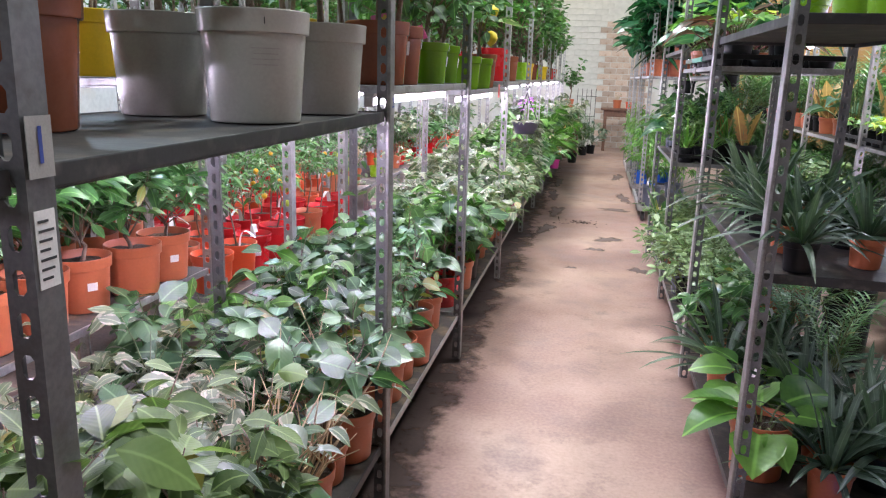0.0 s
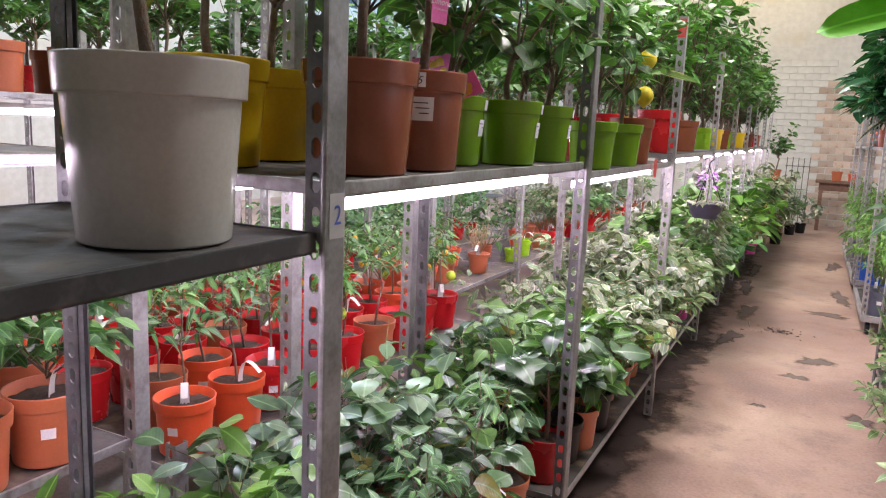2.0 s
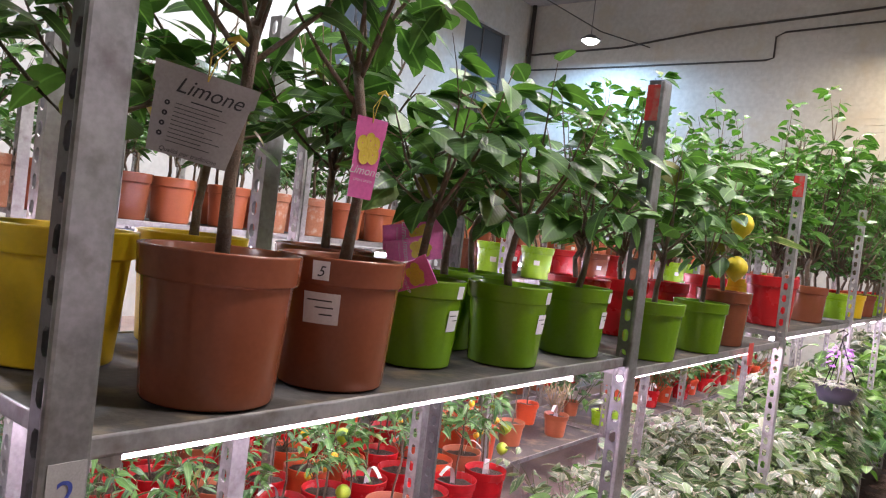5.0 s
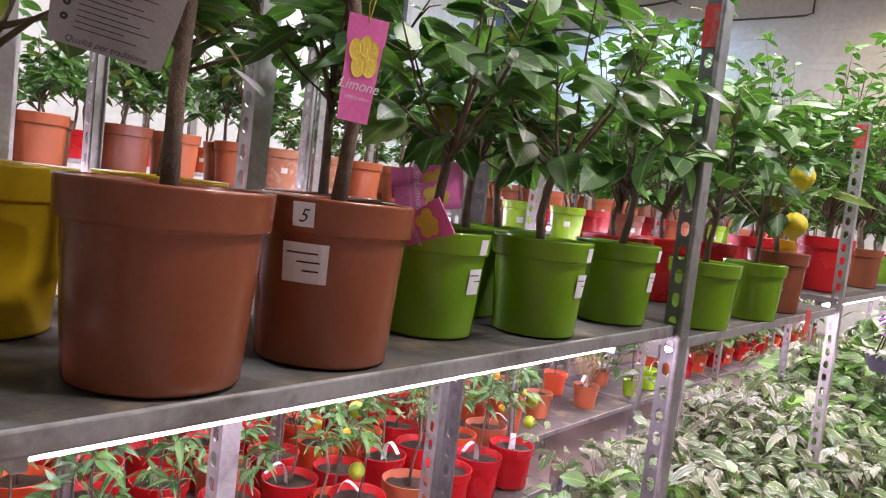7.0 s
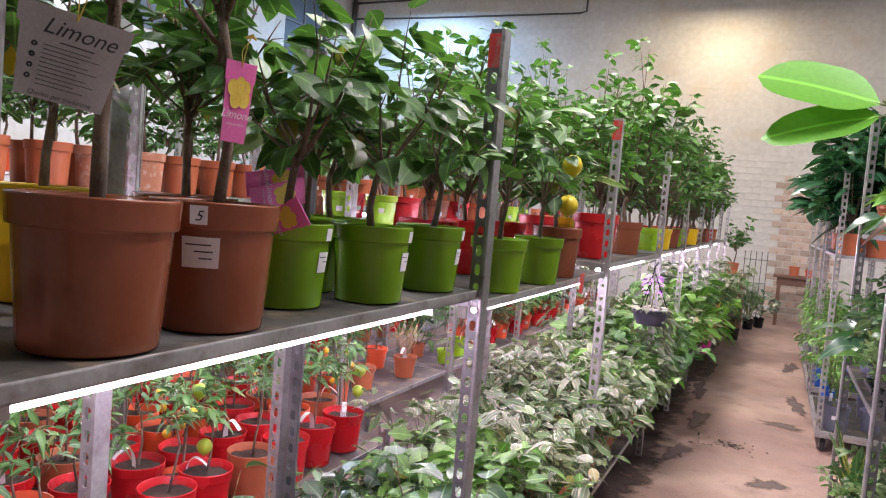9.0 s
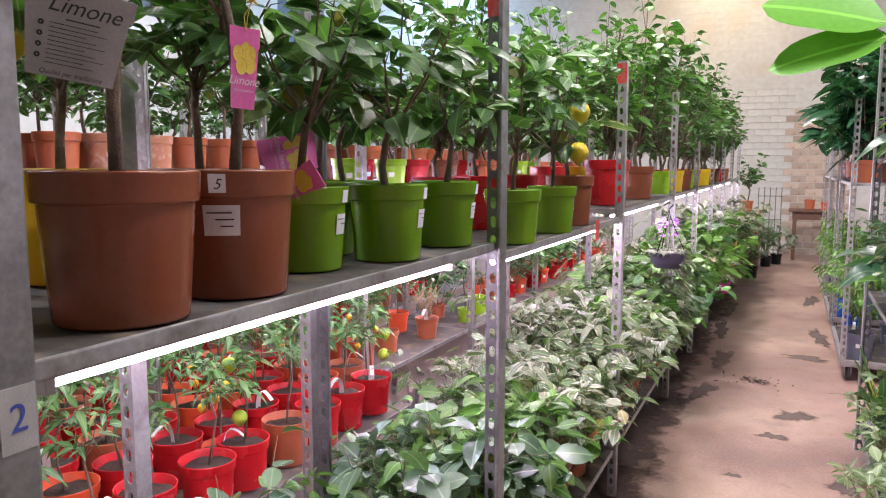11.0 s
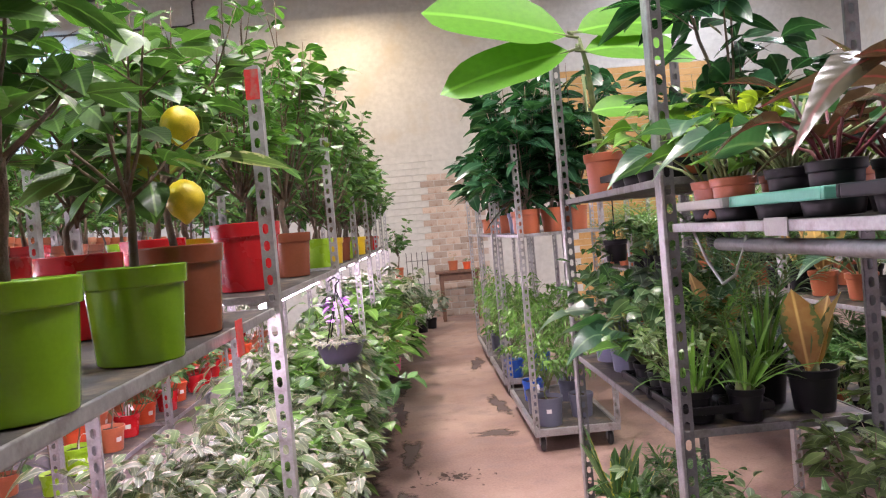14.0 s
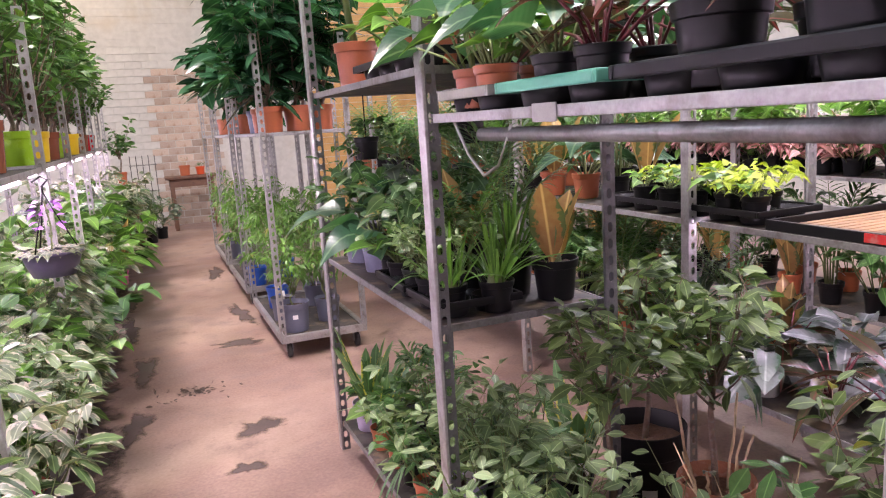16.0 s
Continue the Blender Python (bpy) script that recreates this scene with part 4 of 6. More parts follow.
def joined_boxes(name, cells, mat):
    bits = Bits()
    for x0, y0, z0, x1, y1, z1 in cells:
        c = [(x0, y0, z0), (x1, y0, z0), (x1, y0, z1), (x0, y0, z1), (x0, y1, z0), (x1, y1, z0), (x1, y1, z1), (x0, y1, z1)]
        bits.add(c, [(0, 1, 2, 3), (1, 5, 6, 2), (4, 0, 3, 7), (3, 2, 6, 7), (4, 5, 1, 0)])
    return mesh_of(name, bits.v, bits.f, mat)


WINDOWS = [(10.2, 11.9), (14.1, 15.75)]
for i, (a, b) in enumerate(((YB, WINDOWS[0][0]), (WINDOWS[0][1], WINDOWS[1][0]), (WINDOWS[1][1], YF))):
    slab_thing(f"wall_west_{i + 1}", XL - 0.3, a, 0, XL, b, H, WALL_PAINT, "white painted side wall of the hall", "wall")
for i, (a, b) in enumerate(WINDOWS):
    slab_thing(f"wall_west_below_{i + 1}", XL - 0.3, a, 0, XL, b, 4.0, WALL_PAINT, "white painted wall below a window", "wall")
    slab_thing(f"wall_west_above_{i + 1}", XL - 0.3, a, 6.3, XL, b, H, WALL_PAINT, "white painted wall above a window", "wall")
    w = put(f"window_{i + 1}", None, None, pose(XL - 0.15, (a + b) / 2, 4.0))
    tagged(w, "dark dusty steel-framed window high in the wall", "window", kind="structure")
    bm = bmesh.new()
    hw = (b - a) / 2
    for y0, z0, y1, z1 in ((-hw, 0, hw, 0.06), (-hw, 2.24, hw, 2.3), (-hw, 0.06, -hw + 0.06, 2.24), (hw - 0.06, 0.06, hw, 2.24), (-0.02, 0.06, 0.02, 2.24), (-hw + 0.06, 1.13, -0.02, 1.17), (0.02, 1.13, hw - 0.06, 1.17)):
        box(bm, -0.03, y0, z0, 0.03, y1, z1)
    put("window_frame", bm_mesh("window_frame", bm, DARK_STEEL), w)
    for y0, y1 in ((-hw + 0.06, -0.02), (0.02, hw - 0.06)):
        for z0, z1 in ((0.06, 1.13), (1.17, 2.24)):
            put("pane", box_mesh("pane", -0.004, y0, z0, 0.004, y1, z1, GLASS_M), w)
bm = bmesh.new()
for yb in (-3.0, 0.8, 4.6, 8.4, 12.2):
    box(bm, XL, yb - 0.12, H - 0.35, XR, yb + 0.12, H - 0.002, 0.01)
tagged(put("ceiling_beams", bm_mesh("ceiling_beams", bm, CEILING_PAINT)), "grey beams across the hall ceiling", "beam", kind="structure")


def cable(name, pts, r, label):
    v, f = tube_verts(pts, [r] * len(pts), 6)
    return tagged(put(name, mesh_of(name, v, f, CABLE, None, True)), label, "cable")


cable("wall_cable", [(XL, YF - 0.03, 6.05), (-7.0, YF - 0.03, 6.1), (-5.0, YF - 0.03, 6.35), (-2.5, YF - 0.03, 6.5), (0.5, YF - 0.03, 6.7), (4, YF - 0.03, 6.9)], 0.022, "sagging dark cable along the end wall")
cable("wall_conduit", [(XL, YF - 0.03, 5.7), (-7.7, YF - 0.03, 5.68), (-4.0, YF - 0.03, 5.68), (-3.86, YF - 0.03, 5.72), (-3.86, YF - 0.03, 6.12), (-3.7, YF - 0.03, 6.2), (1.0, YF - 0.03, 6.42)], 0.018, "thin dark conduit stepping up the end wall")
cable("corner_pipe", [(XL + 0.1, YF - 0.08, 0), (XL + 0.1, YF - 0.08, 5), (XL + 0.1, YF - 0.08, H)], 0.05, "dark pipe in the corner of the hall")
cable("lamp_cable", [(-9.0, 14.0, H - 0.02), (-8.0, 15.0, 6.7), (-7.1, 15.7, 6.2), (-6.2, 16.2, 5.95)], 0.012, "thin cable slung to a hall lamp")


def hall_lamp(x, y, z, colour, share=1.0):
    root = put("hall_lamp", None, None, pose(x, y, z))
    tagged(root, "lit round hall lamp on a thin rod", "lamp", "hall lamps")
    v, f = lathe([(0.001, 0.1), (0.1, 0.1), (0.12, 0.07), (0.2, 0.03), (0.21, 0.0), (0.2, -0.004), (0.19, 0.006)], 28)
    put("housing", mesh_of("housing", v, f, DARK_STEEL, None, True), root, None, "grey metal housing")
    v, f = lathe([(0.001, -0.085), (0.07, -0.078), (0.13, -0.05), (0.17, -0.015), (0.18, 0.002)], 28)
    put("diffuser", mesh_of("diffuser", v, [g[::-1] for g in f], LAMP_FACE, None, True), root, None, "glowing diffuser")
    v, f = tube_verts([(0, 0, 0.1), (0, 0, H - z)], [0.008, 0.008], 8)
    put("rod", mesh_of("rod", v, f, DARK_STEEL), root)
    light = bpy.data.lights.new("hall_light", "AREA")
    light.shape, light.size, light.energy, light.color = "DISK", 0.38, LAMP_WATTS * share, colour
    new("hall_light", light).matrix_world = pose(x, y, z - 0.1)


for lamp in LAMPS:
    hall_lamp(*lamp)

# ---------------------------------------------------------------- racks, left of the aisle
FX, BX = -0.6, -1.19
LEFT_Y = [-0.7, 0.685, 2.14, 3.535, 5.14, 6.83, 8.2, 9.56, 10.92, 12.28, 13.7]
LEFT_Z = [1.335, 1.335, 1.408, 1.375, 1.41, 1.42, 1.42, 1.42, 1.42, 1.42]
for i in range(10):
    y0, y1 = LEFT_Y[i], LEFT_Y[i + 1]
    rack(y0, y1, FX, BX, (2.6, 2.6, 2.6, 2.1, 2.09, 2.1, 2.1, 2.1, 2.1, 2.1)[i], (0.25, LEFT_Z[i]), DARK_STEEL if i < 4 else STEEL,
         "tall slotted steel plant rack full of potted plants" if i < 3 else "slotted steel plant rack with red-taped tops", (i in (3, 4), 0), i == 9, lip_dark=i < 2, edge=WORN_STEEL if i in (2, 3) else None)
    if i > 0:
        tube_lamp(FX - (0.22 if i == 1 else 0.1), y0 + 0.12, y1 - 0.1, LEFT_Z[i] - (0.036 if i == 1 else 0.037), "tubes of the aisle rack")
        tube_lamp(BX + 0.1, y0 + 0.12, y1 - 0.1, LEFT_Z[i] - 0.041, "tubes of the aisle rack")


MARK_TAPE = speckled("greyed_paper_tape", (0.3, 0.29, 0.28), (0.4, 0.385, 0.37), 30, 0.6, 0, 0.05, 0.001)


def mark(y, z, text, mat, size=0.045, tag="post_label"):
    """A paper label with a hand-written number on an upright's plain face."""
    root = put(tag, box_mesh(tag, FX + 0.0056, y + 0.003, z - 0.034, FX + 0.0068, y + 0.042, z + 0.034, MARK_TAPE))
    tagged(root, f"greyed paper label with a hand-written {text} on an upright", "label")
    c = bpy.data.curves.new("number", "FONT")
    c.body, c.size, c.align_x, c.align_y = text, size, "CENTER", "CENTER"
    c.materials.append(mat)
    put("number", c, root, pose(FX + 0.0078, y + 0.022, z, 90, 0, 90), "hand-written number")


mark(LEFT_Y[1], 1.36, "1", BLUE_INK, 0.06)
sticker = put("barcode_sticker", box_mesh("barcode_sticker", FX + 0.003, LEFT_Y[1] + 0.006, 1.2, FX + 0.0042, LEFT_Y[1] + 0.038, 1.29, PAPER))
tagged(sticker, "white printed sticker on a dark steel upright", "sticker")
for i in range(7):
    put("print_line", box_mesh("print_line", FX + 0.0044, LEFT_Y[1] + 0.01, 1.21 + 0.011 * i, FX + 0.0052, LEFT_Y[1] + 0.026 + 0.004 * (i % 3), 1.213 + 0.011 * i, INK), sticker)
mark(LEFT_Y[2], 1.362, "2", BLUE_INK, 0.042)

# ---------------------------------------------------------------- top shelf, left of the aisle
INK_GREY = speckled("faded_print", (0.28, 0.26, 0.25), (0.36, 0.34, 0.33), 30, 0.6)
R = random.Random(5)
S1, S2, S3, S4 = 1.3365, 1.4095, 1.3765, 1.4115
potted("lemon", "brown", "big", -0.965, 1.1, S1)
w1 = potted("lemon", "white", "big", -0.735, 1.54, S1, tickets=())
c1 = bpy.data.curves.new("number", "FONT")
c1.body, c1.size, c1.align_x, c1.align_y = "1", 0.02, "CENTER", "CENTER"
c1.materials.append(INK)
put("number", c1, w1, pose(0.1215 * math.cos(-0.95), 0.1215 * math.sin(-0.95), 0.208, 88, 0, 35.5), "hand-written number")
for i in range(4):
    k = curved_ticket("print_line", 0.1095 - 0.0012 * i, 0.1, 0.06 - 0.008 * (i % 2), 0.0022, INK_GREY)
    put("print_line", k, w1, pose(0, 0, 0.155 - 0.011 * i, 0, 0, -52))
potted("lemon", "white", "big", -1.02, 1.64, S1)
potted("lemon", "white", "big", -0.735, 1.95, S1)
potted("lemon", "brown", "large", -1.04, 0.78, S1)
potted("lemon", "brown", "large", -1.0, 0.45, S1)
potted("lemon", "yellow", "wide", -0.99, 2.32, S2, fruit=(("unripe", 0.12, -0.05, 0.36),))
potted("lemon", "yellow", "large", -1.08, 2.6, S2, fruit=(("lemon", 0.05, -0.11, 0.42),))
potted("lemon_tall", "brown", "wide", -0.712, 2.4, S2, v=0, turn=40)
b5 = potted("lemon_tall", "brown", "large", -0.715, 2.628, S2, v=1, turn=150, tickets=((0.62, -60, 0.055, 0.046, 3), (0.9, -62, 0.026, 0.028, 0)), extra="")
potted("lemon", "brown", "large", -0.98, 2.84, S2)
GT = ((0.88, 8, 0.022, 0.024, 0), (0.55, 5, 0.032, 0.04, 2))
potted("lemon_open", "green", "medium", -0.775, 2.905, S2, scale=1.0, tickets=GT)
potted("lemon_open", "green", "medium", -0.705, 3.115, S2, v=2, turn=60, scale=1.0, tickets=GT)
potted("lemon_open", "green", "medium", -0.89, 3.13, S2, scale=1.0)
potted("lemon_open", "green", "medium", -0.715, 3.43, S2, scale=1.0, tickets=GT)
potted("lemon_open", "green", "medium", -0.97, 3.36, S2, scale=1.0)
potted("lemon_open", "green", "medium", -0.68, 3.86, S3, scale=1.0)
potted("lemon_open", "green", "medium", -0.675, 4.26, S3, scale=1.0)
potted("lemon", "brown", "large", -0.715, 4.63, S3, fruit=(("lemon", 0.085, -0.19, 0.288), ("lemon", 0.08, -0.16, 0.44)), extra="")
potted("lemon_fresh", "red", "large", -0.97, 3.95, S3, scale=0.88)
potted("lemon_fresh", "red", "large", -0.98, 4.3, S3, scale=0.88)
potted("lemon_fresh", "red", "large", -0.99, 4.75, S3, scale=0.88)
potted("lemon_fresh", "red", "big", -0.77, 5.55, S4, scale=1.02)
potted("lemon_fresh", "red", "large", -1.02, 5.35, S4, scale=1.08)
potted("lemon_fresh", "yellow", "large", -1.03, 5.8, S4, scale=1.15)
potted("lemon_fresh", "brown", "large", -0.76, 6.35, S4, scale=1.42)
for i, (c, k) in enumerate((("lime", "lemon"), ("yellow", "lemon"), ("brown", "lemon"), ("lime", "lemon_small"), ("terracotta", "lemon"), ("yellow", "lemon"), ("brown", "lemon_small"), ("terracotta", "lemon_small"), ("brown", "lemon"), ("red", "lemon_small"), ("brown", "lemon"), ("terracotta", "lemon_small"))):
    potted("lemon_dense", c, "medium", -0.74 + R.uniform(-0.02, 0.03), 7.05 + 0.5 * i, S4, scale=0.95 if k == "lemon" else 0.85)
    potted("lemon_dense", R.choice(("brown", "red", "terracotta", "orange")), "medium", -1.02, 6.9 + 0.52 * i, S4, scale=1.0)


# ---------------------------------------------------------------- cards and tags on the trees
def words(parent, text, size, mat, m, shear=0.0):
    c = bpy.data.curves.new("lettering", "FONT")
    c.body, c.size, c.align_x, c.align_y, c.shear = text, size, "CENTER", "CENTER", shear
    c.materials.append(mat)
    put("lettering", c, parent, m, "printed lettering")


GREY_CARD = speckled("grey_card", (0.33, 0.315, 0.305), (0.4, 0.385, 0.375), 20, 0.6, 0, 0.05, 0.001)


STRING = speckled("yellow_string", (0.6, 0.42, 0.05), (0.72, 0.55, 0.1), 40, 0.8)


def pot_shaped_card(name, w, h, foot, mat, m):
    """A thin card cut to the outline of a flower pot: a wide band at the top over a tapering body."""
    half = [(0.5 * w, 0.5 * h), (0.485 * w, 0.27 * h), (0.45 * w, 0.25 * h), (foot * w, -0.5 * h)]
    ring = half + [(-x, z) for x, z in half[::-1]]
    n = len(ring)
    v = [(x, -0.0008, z) for x, z in ring] + [(x, 0.0008, z) for x, z in ring]
    f = [tuple(range(n))[::-1], tuple(range(n, 2 * n))] + [(i, (i + 1) % n, n + (i + 1) % n, n + i) for i in range(n)]
    return put(name, mesh_of(name, v, f, mat), None, m)


def hang(root, h, lean):
    for s in (-1, 1):
        put("string", mesh_of("string", *tube_verts([(0, -0.0015, 0.5 * h - 0.008), (0.004 * s, 0, 0.5 * h + 0.02), (lean, 0.004 * s, 0.5 * h + 0.05)], [0.0009] * 3, 5), STRING), root, None, "yellow string")
    put("knot", mesh_of("knot", *tube_verts([(lean - 0.012, 0, 0.5 * h + 0.046), (lean, -0.004, 0.5 * h + 0.052), (lean + 0.012, 0.002, 0.5 * h + 0.048)], [0.002, 0.004, 0.002], 6), STRING), root, None, "yellow string knot")


def care_card(m):
    root = pot_shaped_card("care_card", 0.122, 0.104, 0.38, GREY_CARD, m)
    tagged(root, "grey-white pot-shaped care card hanging from a lemon tree", "card")
    words(root, "Limone", 0.026, INK, pose(0.006, -0.0022, 0.03, 90, 0, 0), 0.35)
    put("print_line", box_mesh("print_line", -0.012, -0.0018, 0.0145, 0.024, -0.0012, 0.016, INK), root)
    for i in range(10):
        put("print_line", box_mesh("print_line", -0.028, -0.0018, 0.0085 - i * 0.005, 0.022 + 0.012 * math.sin(i * 2.1), -0.0012, 0.0093 - i * 0.005, INK), root)
    for i in range(4):
        v, f = lathe([(0.001, 0), (0.0032, 0)], 10)
        put("print_symbol", mesh_of("print_symbol", v, f, INK), root, pose(-0.037, -0.0022, 0.007 - i * 0.0122, 90, 0, 0))
    words(root, "Qualit\u00e0 per tradizione", 0.0075, INK, pose(0.0, -0.0022, -0.0465, 90, 0, 0), 0.3)
    hang(root, 0.104, 0.02)


def lemon_tag(m, strung=False):
    root = pot_shaped_card("lemon_tag", 0.066, 0.15, 0.38, PINK, m)
    tagged(root, "magenta pot-shaped plant tag printed with yellow lemons", "tag")
    for a, b, r in ((-0.014, 0.026, 0.013), (0.002, 0.033, 0.013), (0.014, 0.028, 0.012), (0.012, 0.008, 0.015), (-0.006, 0.004, 0.014)):
        v, f = lathe([(0.001, 0), (r * 0.8, 0), (r, 0.0003)], 14)
        put("printed_lemon", mesh_of("printed_lemon", v, f, YELLOW_PRINT), root, pose(a, -0.0016, b, 90, 0, 0) @ Matrix.Diagonal((0.85, 1.2, 1, 1)))
    words(root, "Limone", 0.022, PAPER, pose(0, -0.0022, -0.024, 90, 0, 0), 0.3)
    words(root, "CITRUS LIMON", 0.006, PAPER, pose(0, -0.0022, -0.042, 90, 0, 0))
    if strung:
        hang(root, 0.15, 0.012)


care_card(pose(-0.662, 2.308, 1.765, 8, 9, 58))
lemon_tag(pose(-0.652, 2.588, 1.76, 0, 4, 62) @ Matrix.Diagonal((0.72, 1, 0.8, 1)), True)
lemon_tag(pose(-0.84, 2.95, 1.625, -8, 78, 62) @ Matrix.Diagonal((0.85, 1, 0.85, 1)))
lemon_tag(pose(-0.87, 2.98, 1.65, -8, 82, 66))
lemon_tag(pose(-0.69, 2.77, 1.585, 50, 60, 40) @ Matrix.Diagonal((0.8, 1, 0.75, 1)))
c5 = bpy.data.curves.new("number", "FONT")
c5.body, c5.size, c5.shear, c5.align_x, c5.align_y = "5", 0.022, 0.3, "CENTER", "CENTER"
c5.materials.append(INK)
put("number", c5, b5, pose(0.1025 * math.cos(-1.08), 0.1025 * math.sin(-1.08), 0.178, 86, 0, 28), "hand-written number")
tagged(put("paper_tag", box_mesh("paper_tag", -0.03, -0.001, -0.04, 0.03, 0.001, 0.04, PAPER, 0.0006), None, pose(-0.585, 6.45, 2.27, 10, 12, 35) @ Matrix.Diagonal((1.5, 1, 1.4, 1))), "white card tag hanging from a citrus tree", "tag")
tagged(put("red_tape_flag", box_mesh("red_tape_flag", -0.002, -0.03, -0.05, 0.0, 0.03, 0.03, RED_TAPE), None, pose(FX + 0.009, 4.62, 1.37)), "torn red tape stuck to a shelf rim", "tape")

# the laurel-like broad leaf that hangs over the aisle
over = Bits()
over.leaf((-0.68, 4.86, 1.8), (0.85, 0.15, -0.1), 0.2, 0.095, 0.12, 0.1, "oval", 0.25)
over.leaf((-0.69, 4.83, 1.79), (0.6, -0.75, 0.0), 0.14, 0.07, 0.1, 0.1, "oval", -0.3)
over.tube([(-0.72, 4.66, 1.62), (-0.7, 4.78, 1.73), (-0.68, 4.86, 1.8)], [0.003, 0.0025, 0.002], 5)
over.uv += [(0.5, 0.5)] * (len(over.v) - len(over.uv))
tagged(put("citrus_shoot", over.mesh("citrus_shoot", LEAF["cream"])), "pale-edged citrus shoot leaning over the rack", "shoot")

# ---------------------------------------------------------------- lower shelf, left of the aisle
LOW = 0.252
rows = (-0.72, -0.9, -1.08)


def fill(y0, y1, step, kinds, pots, xs, z, size="small", scale=(0.85, 1.15), jitter=0.03, extra="", front=()):
    y, k = y0, 0
    while y < y1:
        for j, x in enumerate(xs):
            tick = ((0.5, R.uniform(-70, 0), 0.03, 0.025, 0),) if R.random() < 0.35 else ()
            potted(R.choice(front if front and j == 0 else kinds), R.choice(pots), size, x + R.uniform(-jitter, jitter), y + R.uniform(-jitter, jitter) + (0.5 * step if j % 2 else 0), z, scale=R.uniform(*scale), extra=extra, tickets=tick)
        y += step


potted("dry", "terracotta", "small", -0.71, 1.35, LOW, scale=1.3)
potted("dry", "terracotta", "small", -0.72, 1.9, LOW, scale=1.4)
potted("dry", "terracotta", "small", -0.88, 1.12, LOW, scale=1.35)
potted("dry", "terracotta", "small", -0.67, 1.5, LOW, scale=1.4)
potted("dry", "red", "medium", -1.1, 0.98, LOW, scale=1.5)
potted("laurel_pale", "black", "small", -0.72, 0.7, LOW, scale=1.2)
potted("laurel_pale", "black", "small", -0.78, 0.95, LOW, scale=1.15)
potted("laurel_pale", "terracotta", "small", -0.68, 1.2, LOW, scale=0.9)
potted("dusty_bush", "black", "small", -0.66, 1.1, LOW, scale=0.9)
potted("pale_bush", "red", "small", -0.98, 0.95, LOW)
potted("dusty_bush", "terracotta", "small", -0.75, 1.0, LOW, scale=1.2)
potted("pale_bush", "terracotta", "small", -0.95, 1.3, LOW, scale=1.2)
potted("round_bush", "terracotta", "small", -0.78, 1.22, LOW, scale=1.1)
potted("pale_bush", "terracotta", "small", -0.98, 1.62, LOW, scale=0.9)
potted("young_citrus", "terracotta", "medium", -0.7, 2.06, LOW, scale=0.95)
potted("young_citrus", "terracotta", "medium", -0.7, 1.68, LOW)
potted("round_bush", "terracotta", "small", -0.95, 1.95, LOW)
potted("young_citrus", "terracotta", "medium", -0.86, 1.78, LOW, scale=1.1)
potted("pale_bush", "red", "small", -1.1, 1.45, LOW, scale=1.1)
potted("round_bush", "terracotta", "small", -1.12, 1.8, LOW, scale=1.3)
potted("silver_leaf", "terracotta", "small", -1.12, 2.08, LOW, scale=1.2)
potted("dry", "red", "small", -1.1, 1.18, LOW, scale=1.2)
potted("silver_leaf", "terracotta", "small", -1.02, 1.3, LOW, scale=0.9)
potted("broad_leaf", "terracotta", "small", -0.82, 1.5, LOW, scale=1.1)
fill(2.28, 3.5, 0.21, ("round_bush", "dusty_bush", "young_citrus", "fresh_bush"), ("terracotta", "terracotta", "clay", "terracotta"), rows, LOW, "medium", scale=(0.8, 1.15), front=("young_citrus", "young_citrus", "sapling"))
fill(3.68, 4.4, 0.19, ("round_bush", "fresh_bush", "fresh_bush"), ("red", "black", "terracotta"), rows, LOW, "medium", scale=(0.85, 1.2), front=("young_citrus", "fresh_bush", "fresh_bush"))
fill(4.45, 5.1, 0.19, ("cream_bush", "fresh_bush", "pale_bush"), ("red", "terracotta"), rows, LOW, scale=(1.0, 1.3))
fill(5.3, 6.75, 0.2, ("pale_bush", "pale_bush", "cream_bush", "cream_bush", "fresh_bush"), ("terracotta", "magenta", "brown"), rows, LOW, scale=(1.1, 1.45))
fill(6.95, 9.0, 0.22, ("green_bush", "pale_bush", "fresh_bush", "fresh_bush"), ("terracotta", "magenta", "black"), rows, LOW, scale=(1.2, 1.6))
fill(9.1, 13.5, 0.3, ("green_bush", "fresh_bush", "dusty_bush", "pale_bush"), ("terracotta", "brown", "black"), rows[:2], LOW, scale=(1.5, 2.1))

# ---------------------------------------------------------------- rows behind the aisle rack
for i, (a, b) in enumerate(((-0.3, 1.05), (1.09, 2.44))):
    rack(a, b, -1.36, -1.95, 2.1, (0.3, 0.72, 1.41), STEEL, "slotted steel rack behind the aisle rack", last=i == 1)
    tube_lamp(-1.8, a + 0.1, b - 0.1, 1.352, "tubes of the back racks")
fill(0.3, 2.4, 0.2, ("citrus_bush", "green_bush", "citrus_bush"), ("terracotta",), (-1.47, -1.7, -1.86), 0.722, "medium", scale=(0.9, 1.1))
fill(0.3, 2.4, 0.3, ("lemon_small",), ("terracotta", "red", "yellow", "orange"), (-1.82,), 1.412, scale=(0.9, 1.1))
for y, c in ((0.6, "red"), (1.0, "terracotta"), (1.45, "red"), (2.1, "yellow")):
    potted("lemon_small", c, "large", -1.53, y, 1.412)
rack(2.85, 3.53, -1.215, -1.9, 2.1, (), STEEL, "slotted steel uprights with no shelf between", last=True)
rack(2.62, 4.62, -1.42, -2.62, 0.62, (0.52,), STEEL, "low wide steel bench crowded with red pots", last=True)
